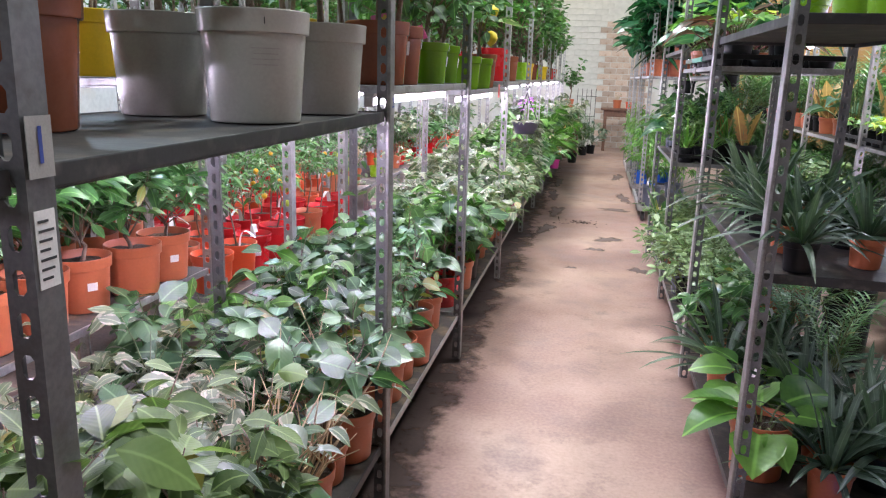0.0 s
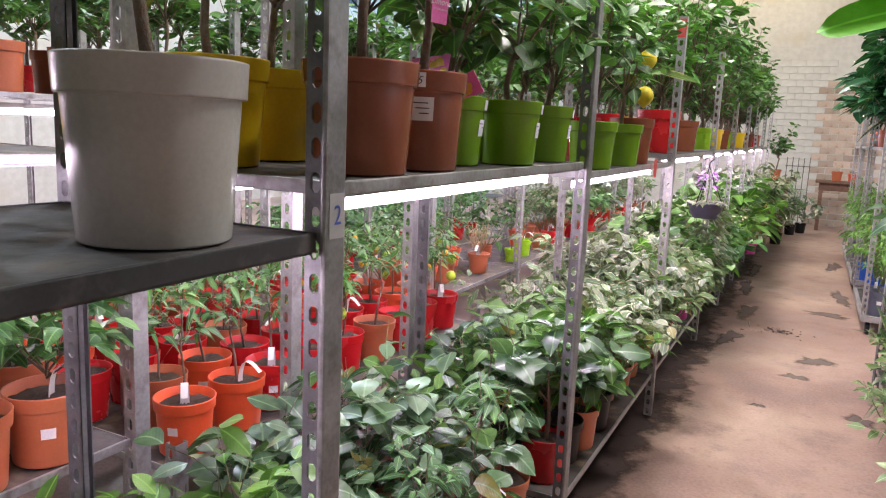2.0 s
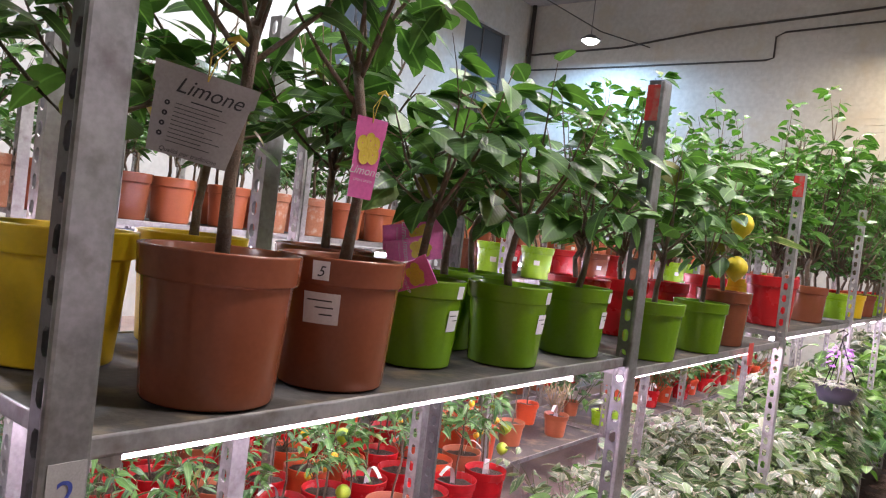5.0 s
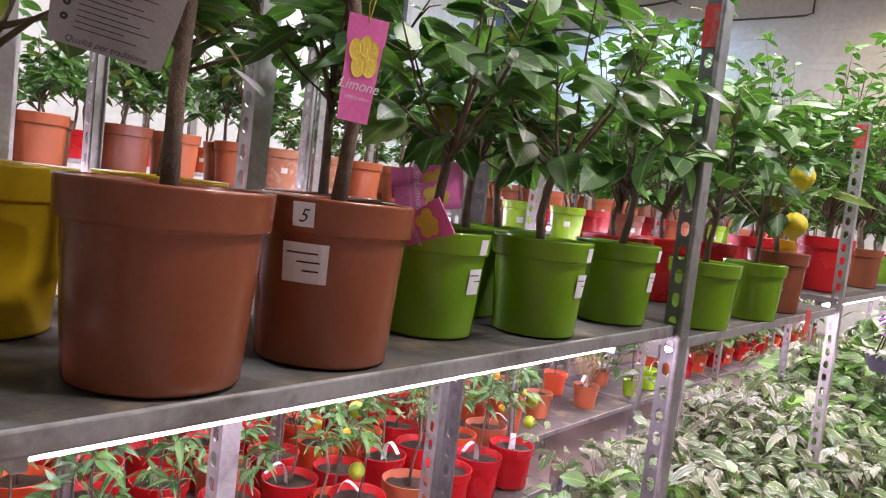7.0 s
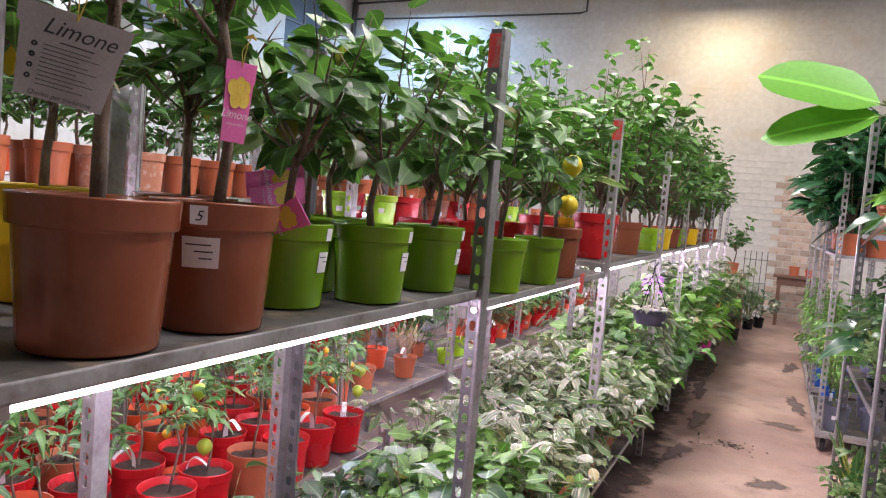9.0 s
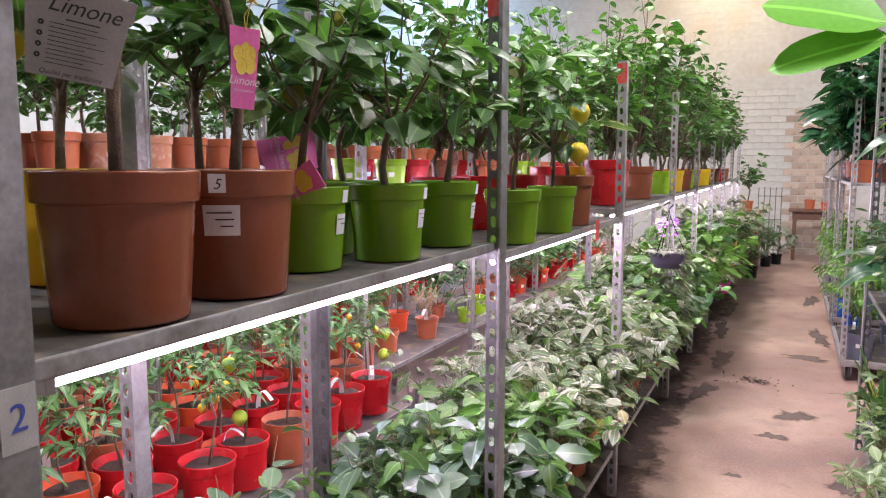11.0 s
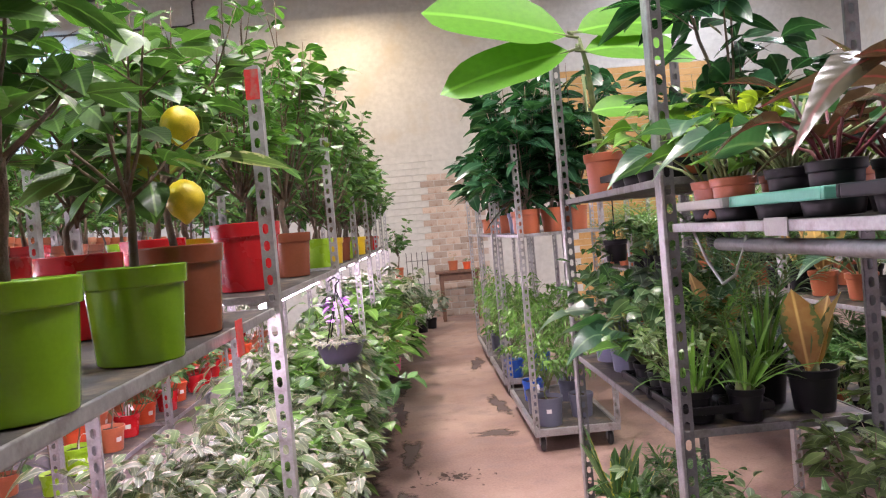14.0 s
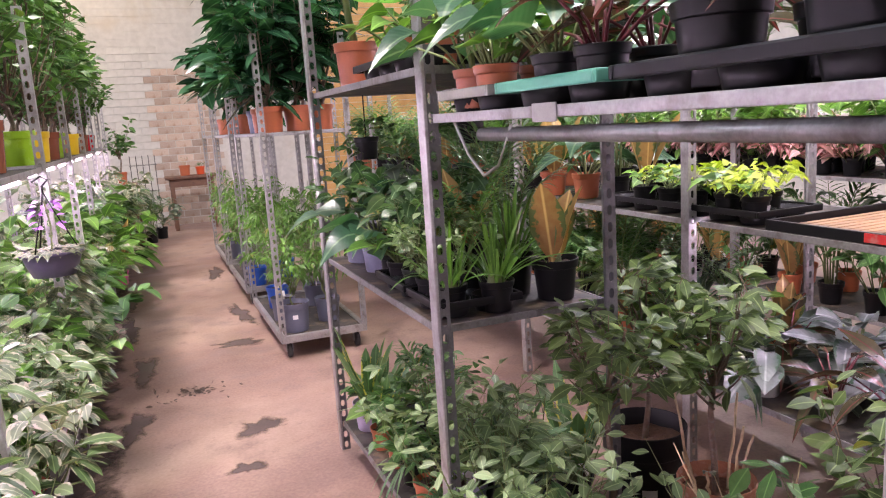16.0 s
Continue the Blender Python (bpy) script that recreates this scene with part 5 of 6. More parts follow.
fill(2.78, 4.5, 0.21, ("sapling",), ("red", "red", "terracotta", "red", "orange"), (-1.55, -1.77, -1.99, -2.21, -2.43), 0.522, "medium", (0.85, 1.0), 0.012)
for x, y in ((-1.62, 3.5), (-1.9, 4.3), (-1.6, 4.45)):
    kq = potted("sapling", "orange", "small", x - 0.03, y + 0.1, 0.522, scale=0.95, v=1, fruit=tuple((("kumquat" if i % 3 else "unripe"), 0.09 * math.cos(2.4 * i), 0.09 * math.sin(2.4 * i), 0.24 + 0.025 * i) for i in range(8)))
for i in range(5):
    y0 = 4.72 + 1.36 * i
    rack(y0, y0 + 1.33, -1.75, -2.35, 2.0, (0.55, 1.48), STEEL, "slotted steel plant rack in the second row", last=i == 4)
    tube_lamp(-1.85, y0 + 0.1, y0 + 1.2, 1.42, "tubes of the back racks")
for x, y, c, k, s in ((-1.9, 4.92, "orange", "sapling", "medium"), (-2.12, 4.95, "orange", "sapling", "medium"), (-1.95, 5.3, "terracotta", "sapling", "small"), (-2.2, 5.35, "orange", "lemon_small", "small"), (-1.9, 5.72, "terracotta", "dry", "small"), (-2.15, 5.8, "orange", "sapling", "small"), (-1.87, 6.25, "lime", "sapling", "tiny"), (-2.1, 6.3, "terracotta", "green_bush", "tiny"), (-1.9, 6.55, "lime", "sapling", "small")):
    potted(k, c, s, x, y, 0.552, scale=0.9)
fill(6.9, 11.0, 0.3, ("green_bush", "dusty_bush", "pale_bush", "sapling"), ("terracotta", "red", "orange"), (-1.9, -2.15), 0.552)
fill(4.85, 11.4, 0.34, ("lemon", "lemon_small"), ("lime", "terracotta", "brown", "red", "terracotta"), (-1.87, -2.15), 1.482, "medium", (0.9, 1.1))
for i in range(7):
    y0 = 1.6 + 1.36 * i
    rack(y0, y0 + 1.33, -2.75, -3.35, 2.05, (0.45, 1.56), STEEL, "slotted steel plant rack in the third row", last=i == 6)
    tube_lamp(-2.85, y0 + 0.1, y0 + 1.2, 1.5, "tubes of the back racks")
fill(1.8, 10.9, 0.27, ("lemon", "lemon", "lemon_small"), ("terracotta", "brown", "terracotta", "clay", "terracotta"), (-2.87, -3.15), 1.562, "large", (0.85, 1.05))
fill(1.8, 8.0, 0.32, ("sapling", "lemon_small", "green_bush"), ("red", "terracotta"), (-2.9, -3.15), 0.452)
for i in range(6):
    y0 = 3.0 + 1.6 * i
    rack(y0, y0 + 1.55, -4.3, -4.9, 2.05, (0.45, 1.6), STEEL, "slotted steel plant rack far from the aisle", last=i == 5)
fill(3.1, 12.4, 0.42, ("lemon", "lemon_small"), ("terracotta", "orange", "red", "yellow"), (-4.42, -4.72), 1.602, "medium", (0.9, 1.1))

# ---------------------------------------------------------------- hanging basket at the aisle
def hanging_basket(x, y, z):
    root = put("hanging_basket", None, None, pose(x, y, z) @ Matrix.Diagonal((1.2, 1.2, 1.05, 1)))
    tagged(root, "dark violet hanging basket with trailing pale variegated leaves", "basket")
    v, f = lathe([(0.001, 0.0), (0.07, 0.0), (0.088, 0.05), (0.098, 0.085), (0.106, 0.088), (0.106, 0.1), (0.096, 0.1), (0.085, 0.06)], 24)
    put("pot", mesh_of("pot", v, f, POT_COLOURS["purple"], None, True), root, None, "dark violet bowl")
    wires = Bits()
    for i in range(3):
        a = 2.1 * i
        wires.tube([(0.09 * math.cos(a), 0.09 * math.sin(a), 0.095), (0.03 * math.cos(a), 0.03 * math.sin(a), 0.25), (0, 0, 0.34)], [0.0025] * 3, 5)
    wires.tube([(0, 0, 0.33), (0, 0, 0.36), (0.02, 0, 0.385), (0.0, 0, 0.4), (-0.03, 0, 0.38)], [0.004] * 5, 6)
    put("hanger", wires.mesh("hanger", BLACK), root, None, "black hook with three wires")
    crown, rng = Bits(), random.Random(3)
    for i in range(90):
        a, r = rng.uniform(0, 6.28), 0.09 * rng.random() ** 0.5
        crown.leaf((r * math.cos(a), r * math.sin(a), 0.1), (math.cos(a), math.sin(a), rng.uniform(0, 0.6)), 0.05, 0.035, 0.5, 0.2, "heart", rng.uniform(-0.5, 0.5))
    for i in range(320):
        a = rng.uniform(-0.6, 2.4)
        crown.leaf((0.085 * math.cos(a) + rng.uniform(-0.03, 0.03), 0.095 * math.sin(a), 0.09 - 0.55 * rng.random()), (math.cos(a), math.sin(a), rng.uniform(-0.9, 0.1)), 0.05, 0.035, 0.4, 0.2, "heart", rng.uniform(-0.7, 0.7))
    put("foliage", crown.mesh("foliage", LEAF["pale"]), root, None, "trailing pale leaves")
    flower = Bits()
    for i in range(26):
        a = rng.uniform(0, 6.28)
        flower.leaf((0.03 * math.cos(a), 0.03 * math.sin(a), rng.uniform(0.17, 0.3)), (math.cos(a), math.sin(a), rng.uniform(-0.6, 0.8)), 0.036, 0.018, 0.4, 0.3, "oval", rng.uniform(-1, 1))
    tagged(put("flower_spray", flower.mesh("flower_spray", PETAL), root, None, "violet flower spray"), kind="stuff")
    put("stem", mesh_of("stem", *tube_verts([(0, 0, 0.08), (0.01, 0, 0.2), (0, 0, 0.3)], [0.003] * 3, 5), TWIG), root)


hanging_basket(-0.6, 6.62, 0.96)

# ---------------------------------------------------------------- racks, right of the aisle
RF, RBK = 0.505, 1.09
rack(2.22, 3.57, RF, RBK, 2.0, (0.16, 0.9, 1.64), DARK_STEEL, "dull grey slotted steel rack with three shelves", lip_dark=True, edge=WORN_STEEL)
rack(3.59, 4.94, RF, RBK, 2.3, (0.16, 1.52), DARK_STEEL, "slotted steel rack with trays on its upper shelf", edge=STEEL, rim=TRAY_STEEL)
rack(4.96, 6.32, RF, RBK, 2.3, (0.16, 0.93, 1.65), DARK_STEEL, "slotted steel rack with three planted shelves", last=True, edge=STEEL, rim=WORN_STEEL)


def trolley(y0, y1, z_shelf, label):
    root = put("plant_trolley", None, None, pose(0, 0, 0))
    tagged(root, label, "trolley", "plant trolleys")
    bm = bmesh.new()
    for a, b, c, d in ((RF, y0, RF + 0.03, y1), (RBK - 0.03, y0, RBK, y1), (RF + 0.03, y0, RBK - 0.03, y0 + 0.03), (RF + 0.03, y1 - 0.03, RBK - 0.03, y1)):
        box(bm, a, b, 0.115, c, d, 0.165, 0.004)
    put("base_frame", bm_mesh("base_frame", bm, STEEL), root, None, "worn steel base frame")
    put("deck", box_mesh("deck", RF + 0.031, y0 + 0.031, 0.13, RBK - 0.031, y1 - 0.031, 0.152, BOARD), root, None, "stained plywood deck")
    for x in (RF + 0.06, RBK - 0.06):
        for y in (y0 + 0.08, y1 - 0.08):
            w = put("wheel", None, root, pose(x, y, 0.05))
            v, f = lathe([(0.001, -0.016), (0.03, -0.016), (0.046, -0.014), (0.05, -0.008), (0.05, 0.008), (0.046, 0.014), (0.03, 0.016), (0.001, 0.016)], 20)
            put("tyre", mesh_of("tyre", v, f, RUBBER, None, True), w, pose(0, 0, 0, 0, 90, 0))
            bm = bmesh.new()
            for s in (-1, 1):
                box(bm, s * 0.021 - 0.002, -0.02, -0.01, s * 0.021 + 0.002, 0.02, 0.058)
            box(bm, -0.03, -0.03, 0.058, 0.03, 0.03, 0.065)
            put("fork", bm_mesh("fork", bm, STEEL), w)
    for x, fl in ((RF, True), (RBK, False)):
        for y in (y0 + 0.002, y1 - 0.046):
            upright(root, x, y, 0.165, 2.1, STEEL, fl)
    shelf(root, RF + 0.004, y0 + 0.05, RBK - 0.004, y1 - 0.05, z_shelf)
    return root


trolley(7.88, 9.24, 1.49, "steel plant trolley on castors with a planted deck")
trolley(9.62, 10.98, 1.49, "steel plant trolley on castors with a planted deck")
trolley(11.2, 12.56, 1.49, "steel plant trolley on castors with a planted deck")
DECK, TOP = 0.153, 1.492
for i, (x, y) in enumerate(((0.64, 8.05), (0.62, 8.4), (0.65, 8.8), (0.9, 8.2), (0.92, 8.7), (0.63, 9.78), (0.63, 10.2), (0.66, 10.6), (0.92, 10.0), (0.65, 11.4), (0.66, 11.9))):
    potted("weeping_fig", "grey" if i % 3 < 2 else "blue", "large" if i == 0 else "medium", x, y, DECK, scale=(0.88 if i == 0 else 1.12), tickets=((0.55, -100, 0.035, 0.03, 0),) if i == 0 else ())
for i, (x, y) in enumerate(((0.6, 8.02), (0.78, 8.05), (0.95, 8.1), (0.62, 8.4), (0.9, 8.5), (0.65, 8.85), (0.66, 9.8), (0.9, 9.9), (0.66, 10.3), (0.9, 10.5), (0.68, 11.5))):
    potted("dark_ficus", "terracotta" if i != 5 else "grey", "medium", x, y, TOP, scale=R.uniform(0.85, 1.15))

# first bay: dark straps and spider plants
fill(2.3, 3.5, 0.26, ("grey_strap", "grey_strap", "dark_palm"), ("black", "terracotta"), (0.82, 0.97), 0.162, "small", (0.75, 0.95))
potted("broad_leaf", "terracotta", "large", 0.62, 2.45, 0.162, scale=1.1)
potted("broad_leaf", "grey", "medium", 0.66, 2.85, 0.162, scale=1.2)
potted("grey_strap", "terracotta", "small", 0.61, 3.1, 0.162)
potted("green_bush", "terracotta", "small", 0.62, 3.4, 0.162)
tagged(put("blue_basin", mesh_of("blue_basin", *lathe([(0.001, 0.004), (0.1, 0.004), (0.105, 0), (0.14, 0.1), (0.15, 0.104), (0.148, 0.11), (0.136, 0.108), (0.098, 0.01), (0.001, 0.01)], 28), POT_COLOURS["blue"], None, True), None, pose(0.83, 1.99, 0.0015) @ Matrix.Diagonal((1.6, 1.6, 1.7, 1))), "bright blue plastic basin on the floor", "basin")
fill(2.35, 3.5, 0.24, ("spider_plant", "spider_plant", "grey_strap"), ("terracotta", "black"), (0.63, 0.86), 0.902, "tiny", (0.65, 0.9))
fill(2.4, 3.4, 0.42, ("green_bush", "palm"), ("brown", "lime"), (0.8,), 1.642, "small")

# second bay: laurels and low shrubs below, trays of philodendrons above
potted("laurel_tall", "grey", "small", 0.985, 4.85, 0.162, scale=0.95)
potted("low_shrub", "grey", "small", 0.66, 4.84, 0.162, scale=1.25)
potted("low_shrub", "lavender", "small", 0.7, 5.3, 0.162, scale=1.3)
potted("low_shrub", "grey", "small", 0.82, 5.1, 0.162, scale=1.3)
potted("dracaena", "black", "small", 0.86, 5.28, 0.162, scale=1.1)
potted("low_shrub", "grey", "small", 0.72, 4.4, 0.162, scale=1.2)
potted("low_shrub", "grey", "small", 0.6, 4.62, 0.162, scale=1.2)
potted("low_shrub", "black", "small", 0.61, 4.45, 0.162, scale=1.1)
potted("low_shrub", "black", "small", 0.63, 4.15, 0.162, scale=1.1)
potted("low_shrub", "black", "small", 0.66, 3.85, 0.162, scale=1.1)
potted("dracaena", "black", "small", 0.84, 4.78, 0.162, scale=0.85)
potted("spider_plant", "grey", "small", 0.95, 4.62, 0.162, scale=0.8)
potted("laurel", "black", "tub", 1.31, 5.13, 0.0015, scale=1.0, mulch=BARK_CHIPS, tickets=((0.5, -120, 0.05, 0.045, 0),))
clay_laurel = potted("laurel", "clay", "tall", 1.33, 4.8, 0.0015, scale=1.0, mulch=BARK_CHIPS)
rng = random.Random(21)
for i in range(7):
    a, r = 0.9 * i, rng.uniform(0.035, 0.085)
    top, z0 = rng.uniform(0.1, 0.42), 0.3
    knots = [(r * math.cos(a) * (1 + 0.15 * k) + rng.uniform(-0.006, 0.006), r * math.sin(a) * (1 + 0.15 * k), z0 + top * k / 6) for k in range(7)]
    put("cane", mesh_of("cane", *tube_verts(knots, [0.005 + (0.0012 if k % 2 else 0) - 0.0003 * k for k in range(7)], 7), DRY, None, True), clay_laurel, None, "straw-coloured bare cane")
potted("sansevieria", "black", "small", 1.2, 5.42, 0.0015, scale=1.15)
potted("laurel_pale", "black", "tall", 1.47, 4.3, 0.0015, scale=0.95)
potted("laurel_pale", "black", "tall", 1.36, 4.02, 0.0015, scale=1.0)
potted("dry", "clay", "tiny", 1.2, 4.5, 0.0015, scale=1.6)
potted("green_bush", "terracotta", "medium", 0.98, 4.12, 0.162, scale=1.0, mulch=BARK_CHIPS)
potted("green_bush", "black", "medium", 0.9, 3.75, 0.162, scale=0.95)


def grow_tray(x0, y0, x1, y1, z, mat, label):
    root = put("growing_tray", None, None, pose(x0, y0, z))
    tagged(root, label, "tray", "growing trays")
    w, d = x1 - x0, y1 - y0
    cups, nx, ny = Bits(), max(1, round(w / 0.15)), max(1, round(d / 0.15))
    for i in range(nx):
        for j in range(ny):
            cx, cy, r = w * (i + 0.5) / nx, d * (j + 0.5) / ny, 0.46 * min(w / nx, d / ny)
            vv, ff = lathe([(0.001, 0.001), (r * 0.82, 0.001), (r * 0.85, 0.004), (r, 0.05), (r - 0.003, 0.05), (r * 0.8, 0.006), (0.001, 0.005)], 16)
            cups.add([(x + cx, y + cy, z2) for x, y, z2 in vv], ff)
    tagged(put("tray_base", cups.mesh("tray_base", BLACK), root, None, "black cups in rows"), kind="stuff")
    bm = bmesh.new()
    for a, b, c, e in ((-0.008, -0.008, w + 0.008, 0.004), (-0.008, d - 0.004, w + 0.008, d + 0.008), (-0.008, 0.0042, 0.004, d - 0.0042), (w - 0.004, 0.0042, w + 0.008, d - 0.0042)):
        box(bm, a, b, 0.032, c, e, 0.056, 0.004)
    put("tray_rim", bm_mesh("tray_rim", bm, mat), root, None, "raised tray rim")
    return root


UP = 1.522
grow_tray(0.53, 4.62, 1.06, 4.9, UP, POT_COLOURS["white"], "pale tray of young plants on a rack shelf")
grow_tray(0.53, 4.2, 1.06, 4.57, UP, GREEN_TRAY, "black growing tray with a sea-green rim")
grow_tray(0.53, 3.66, 1.06, 4.15, UP, BLACK, "glossy black growing tray on a rack shelf")
for x, y, k, c in ((0.59, 4.7, "green_heart", "terracotta"), (0.59, 4.82, "philodendron", "terracotta"), (0.74, 4.76, "green_heart", "terracotta"), (0.92, 4.76, "philodendron", "terracotta"),
                   (0.61, 4.3, "wine_philodendron", "black"), (0.61, 4.46, "philodendron", "black"), (0.79, 4.38, "wine_philodendron", "black"), (0.95, 4.4, "wine_philodendron", "black")):
    potted(k, c, "tiny", x, y, UP + 0.007, scale=1.05 if c == "black" else 1.0)
for x, y, k in ((0.63, 3.78, "green_heart"), (0.63, 4.02, "wine_philodendron"), (0.86, 3.8, "philodendron"), (0.88, 4.02, "wine_philodendron")):
    potted(k, "black", "small", x, y, UP + 0.007, scale=1.0)
v, f = tube_verts([(RF + 0.05, 3.66, 1.468), (RF + 0.05, 4.72, 1.468)], [0.016, 0.016], 12)
tagged(put("unlit_tube", mesh_of("unlit_tube", v, f, WORN_STEEL, None, True)), "unlit grey tube lamp under a shelf rim", "lamp")
v, f = tube_verts([(RF + 0.04, 4.86, 1.5), (RF + 0.06, 4.83, 1.42), (RF + 0.05, 4.72, 1.37), (RF + 0.03, 4.6, 1.4), (RF + 0.04, 4.55, 1.49)], [0.004] * 5, 6)
tagged(put("lamp_loop", mesh_of("lamp_loop", v, f, POT_COLOURS["white"], None, True)), "pale looped cable hanging under a shelf", "cable")

# third bay
for ya, yb in ((5.04, 5.3), (5.34, 5.64)):
    grow_tray(0.54, ya, 0.8, yb, 0.932, BLACK, "low black growing tray on a planted shelf")
for x, y, k, c, s, sc in ((0.62, 5.1, "green_heart", "terracotta", "tiny", 0.9), (0.62, 5.3, "green_heart", "terracotta", "tiny", 1.0), (0.64, 5.55, "green_heart", "terracotta", "tiny", 0.95), (0.85, 5.2, "yellow_leaf", "terracotta", "tiny", 1.2), (0.85, 5.5, "green_heart", "terracotta", "tiny", 1.1), (0.95, 5.75, "green_bush", "terracotta", "small", 0.9)):
    potted(k, c, s, x, y, 1.66, scale=sc)
long_tray = grow_tray(0.53, 5.03, 1.06, 5.68, 1.652, BLACK, "long black growing tray with a red sticker")
put("sticker", box_mesh("sticker", -0.0105, 0.04, 0.034, -0.0085, 0.11, 0.054, RED_TAPE), long_tray, None, "torn red sticker")
tagged(put("rim_tape", box_mesh("rim_tape", RF + 0.008, 4.31, 1.492, RF + 0.0115, 4.4, 1.5275, MARK_TAPE, 0.001)), "crumpled white tape wrapped on a shelf rim", "tape")


def banana_plant(x, y, z, leaves, name_label):
    """A banana plant whose wide blades hang from one bent stem."""
    root = put("banana_plant", None, None, pose(x, y, z))
    tagged(root, name_label, "plant")
    put("pot", pot_mesh("medium", "terracotta"), root)
    put("soil", soil_mesh("medium", SOIL), root, pose(0, 0, 0.143))
    stem = Bits()
    top = Vector(leaves[0][0])
    stem.tube([(0, 0, 0.12), (-0.03, -0.02, 0.26), top.lerp(Vector((0, 0, 0.3)), 0.35), top], [0.018, 0.014, 0.011, 0.007], 8)
    for a, c, w, droop in leaves:
        a, c = Vector(a), Vector(c)
        d = c - a
        crown = Bits()
        crown.leaf(a + d * 0.08, d + Vector((0, 0, droop * d.length)), d.length, w, droop, 0.15, "paddle", 0.0, Vector((0, -0.75, 0.65)))
        put("blade", crown.mesh("blade", LEAF["banana"]), root, None, "wide bright green blade")
        stem.tube([top.lerp(a, 0.5), a, a + d * 0.3], [0.007, 0.006, 0.003], 6)
    put("stem", stem.mesh("stem", TWIG), root)
    return root


banana_plant(0.62, 5.95, 1.652, [((-0.08, -0.05, 0.63), (-0.67, -0.05, 0.77), 0.31, 0.1), ((-0.08, -0.05, 0.59), (-0.6, -0.05, 0.46), 0.26, 0.12), ((-0.12, -0.03, 0.66), (0.36, 0.02, 0.66), 0.22, 0.22), ((-0.1, -0.05, 0.58), (0.32, -0.12, 0.5), 0.2, 0.3), ((-0.08, -0.08, 0.33), (0.14, -0.15, 0.31), 0.13, 0.2)], "banana plant with wide bright leaves in a terracotta pot")
potted("dark_ficus", "terracotta", "small", 0.9, 5.35, 1.652, scale=0.8)
for x, y, z in ((0.7, 6.2, 1.36), (0.9, 5.55, 1.42)):
    root = put("hanging_pot", None, None, pose(x, y, z))
    tagged(root, "small black hanging pot with dense dark green leaves", "plant")
    put("pot", pot_mesh("tiny", "black"), root)
    put("foliage", grown("lemon_small", 0)[1], root, pose(0, 0, -0.03, 0, 0, 20) @ Matrix.Diagonal((0.75, 0.75, 0.62, 1)))
    put("wire", mesh_of("wire", *tube_verts([(0, 0, 0.05), (0, 0, 1.63 - z)], [0.003, 0.003], 5), BLACK), root)

for x, y, k, c, s, sc in ((0.6, 5.1, "grass_palm", "black", "tiny", 0.85), (0.74, 5.07, "grass_palm", "black", "tiny", 1.0), (0.96, 5.1, "croton", "black", "small", 1.05), (0.97, 5.42, "dark_palm", "black", "small", 0.9), (0.75, 5.5, "round_bush", "black", "small", 0.9), (0.76, 5.75, "dusty_bush", "black", "small", 0.9), (0.74, 6.0, "green_bush", "black", "small", 1.0), (1.0, 5.7, "dark_palm", "black", "small", 1.1), (0.6, 5.24, "low_shrub", "black", "tiny", 0.8), (0.61, 5.4, "round_bush", "black", "tiny", 0.9), (0.72, 5.25, "palm", "black", "tiny", 0.75), (0.61, 5.56, "green_heart", "black", "tiny", 1.0), (0.63, 5.72, "philodendron", "black", "tiny", 1.2), (0.63, 5.9, "philodendron", "grey", "small", 1.4), (0.64, 6.15, "round_bush", "grey", "medium", 0.9), (0.88, 5.24, "grass_palm", "black", "small", 1.0), (0.88, 5.58, "croton", "black", "small", 1.0), (0.88, 5.8, "green_bush", "terracotta", "small", 1.0), (0.86, 6.1, "philodendron", "black", "medium", 1.3)):
    potted(k, c, s, x, y, 0.932, scale=sc)
for x, y, k, c, s, sc in ((0.61, 6.18, "sansevieria", "lavender", "small", 1.0), (0.7, 6.25, "dracaena", "black", "tiny", 0.9), (0.75, 6.1, "broad_leaf", "grey", "small", 1.1), (0.6, 5.95, "sansevieria", "terracotta", "tiny", 0.8), (0.61, 5.76, "green_bush", "terracotta", "tiny", 0.8), (0.61, 5.6, "spider_plant", "black", "tiny", 0.8), (0.6, 5.42, "green_bush", "terracotta", "tiny", 0.7), (0.6, 5.25, "spider_plant", "terracotta", "tiny", 0.75), (0.76, 5.75, "dark_palm", "black", "small", 0.7), (0.78, 5.4, "low_shrub", "black", "small", 1.0), (0.85, 5.2, "grey_strap", "black", "small", 0.6), (0.85, 5.6, "spider_plant", "black", "small", 0.7), (0.86, 6.0, "green_bush", "black", "small", 0.8)):
    potted(k, c, s, x, y, 0.162, scale=sc)

# ---------------------------------------------------------------- benches further right
for i in range(6):
    y0 = 2.6 + 1.4 * i
    rack(y0, y0 + 1.36, 1.74, 2.4, 2.0, (0.42, 1.06), STEEL, "slotted steel bench rack in the next row", last=i == 5)
    rack(y0, y0 + 1.36, 3.3, 3.95, 2.0, (0.3, 1.06, 1.6), STEEL, "slotted steel bench rack in a far row", last=i == 5)
    tube_lamp(2.2, y0 + 0.1, y0 + 1.25, 1.85, "tubes of the right benches")
    if i == 1:
        tube_lamp(2.12, y0 + 0.1, y0 + 1.25, 1.02, "tubes of the right benches")
    tube_lamp(3.5, y0 + 0.1, y0 + 1.25, 1.52, "tubes of the right benches")
    # Extra unseen tube, added only to brighten the pink plants below it
    if i in (2, 3):
        tube_lamp(3.75, y0 + 0.1, y0 + 1.25, 1.52, "tubes of the right benches")
fill(2.7, 4.5, 0.27, ("wine_philodendron", "wine_philodendron", "laurel_pale"), ("black",), (1.88, 2.1, 2.28), 0.422, "tiny", (0.7, 0.95))
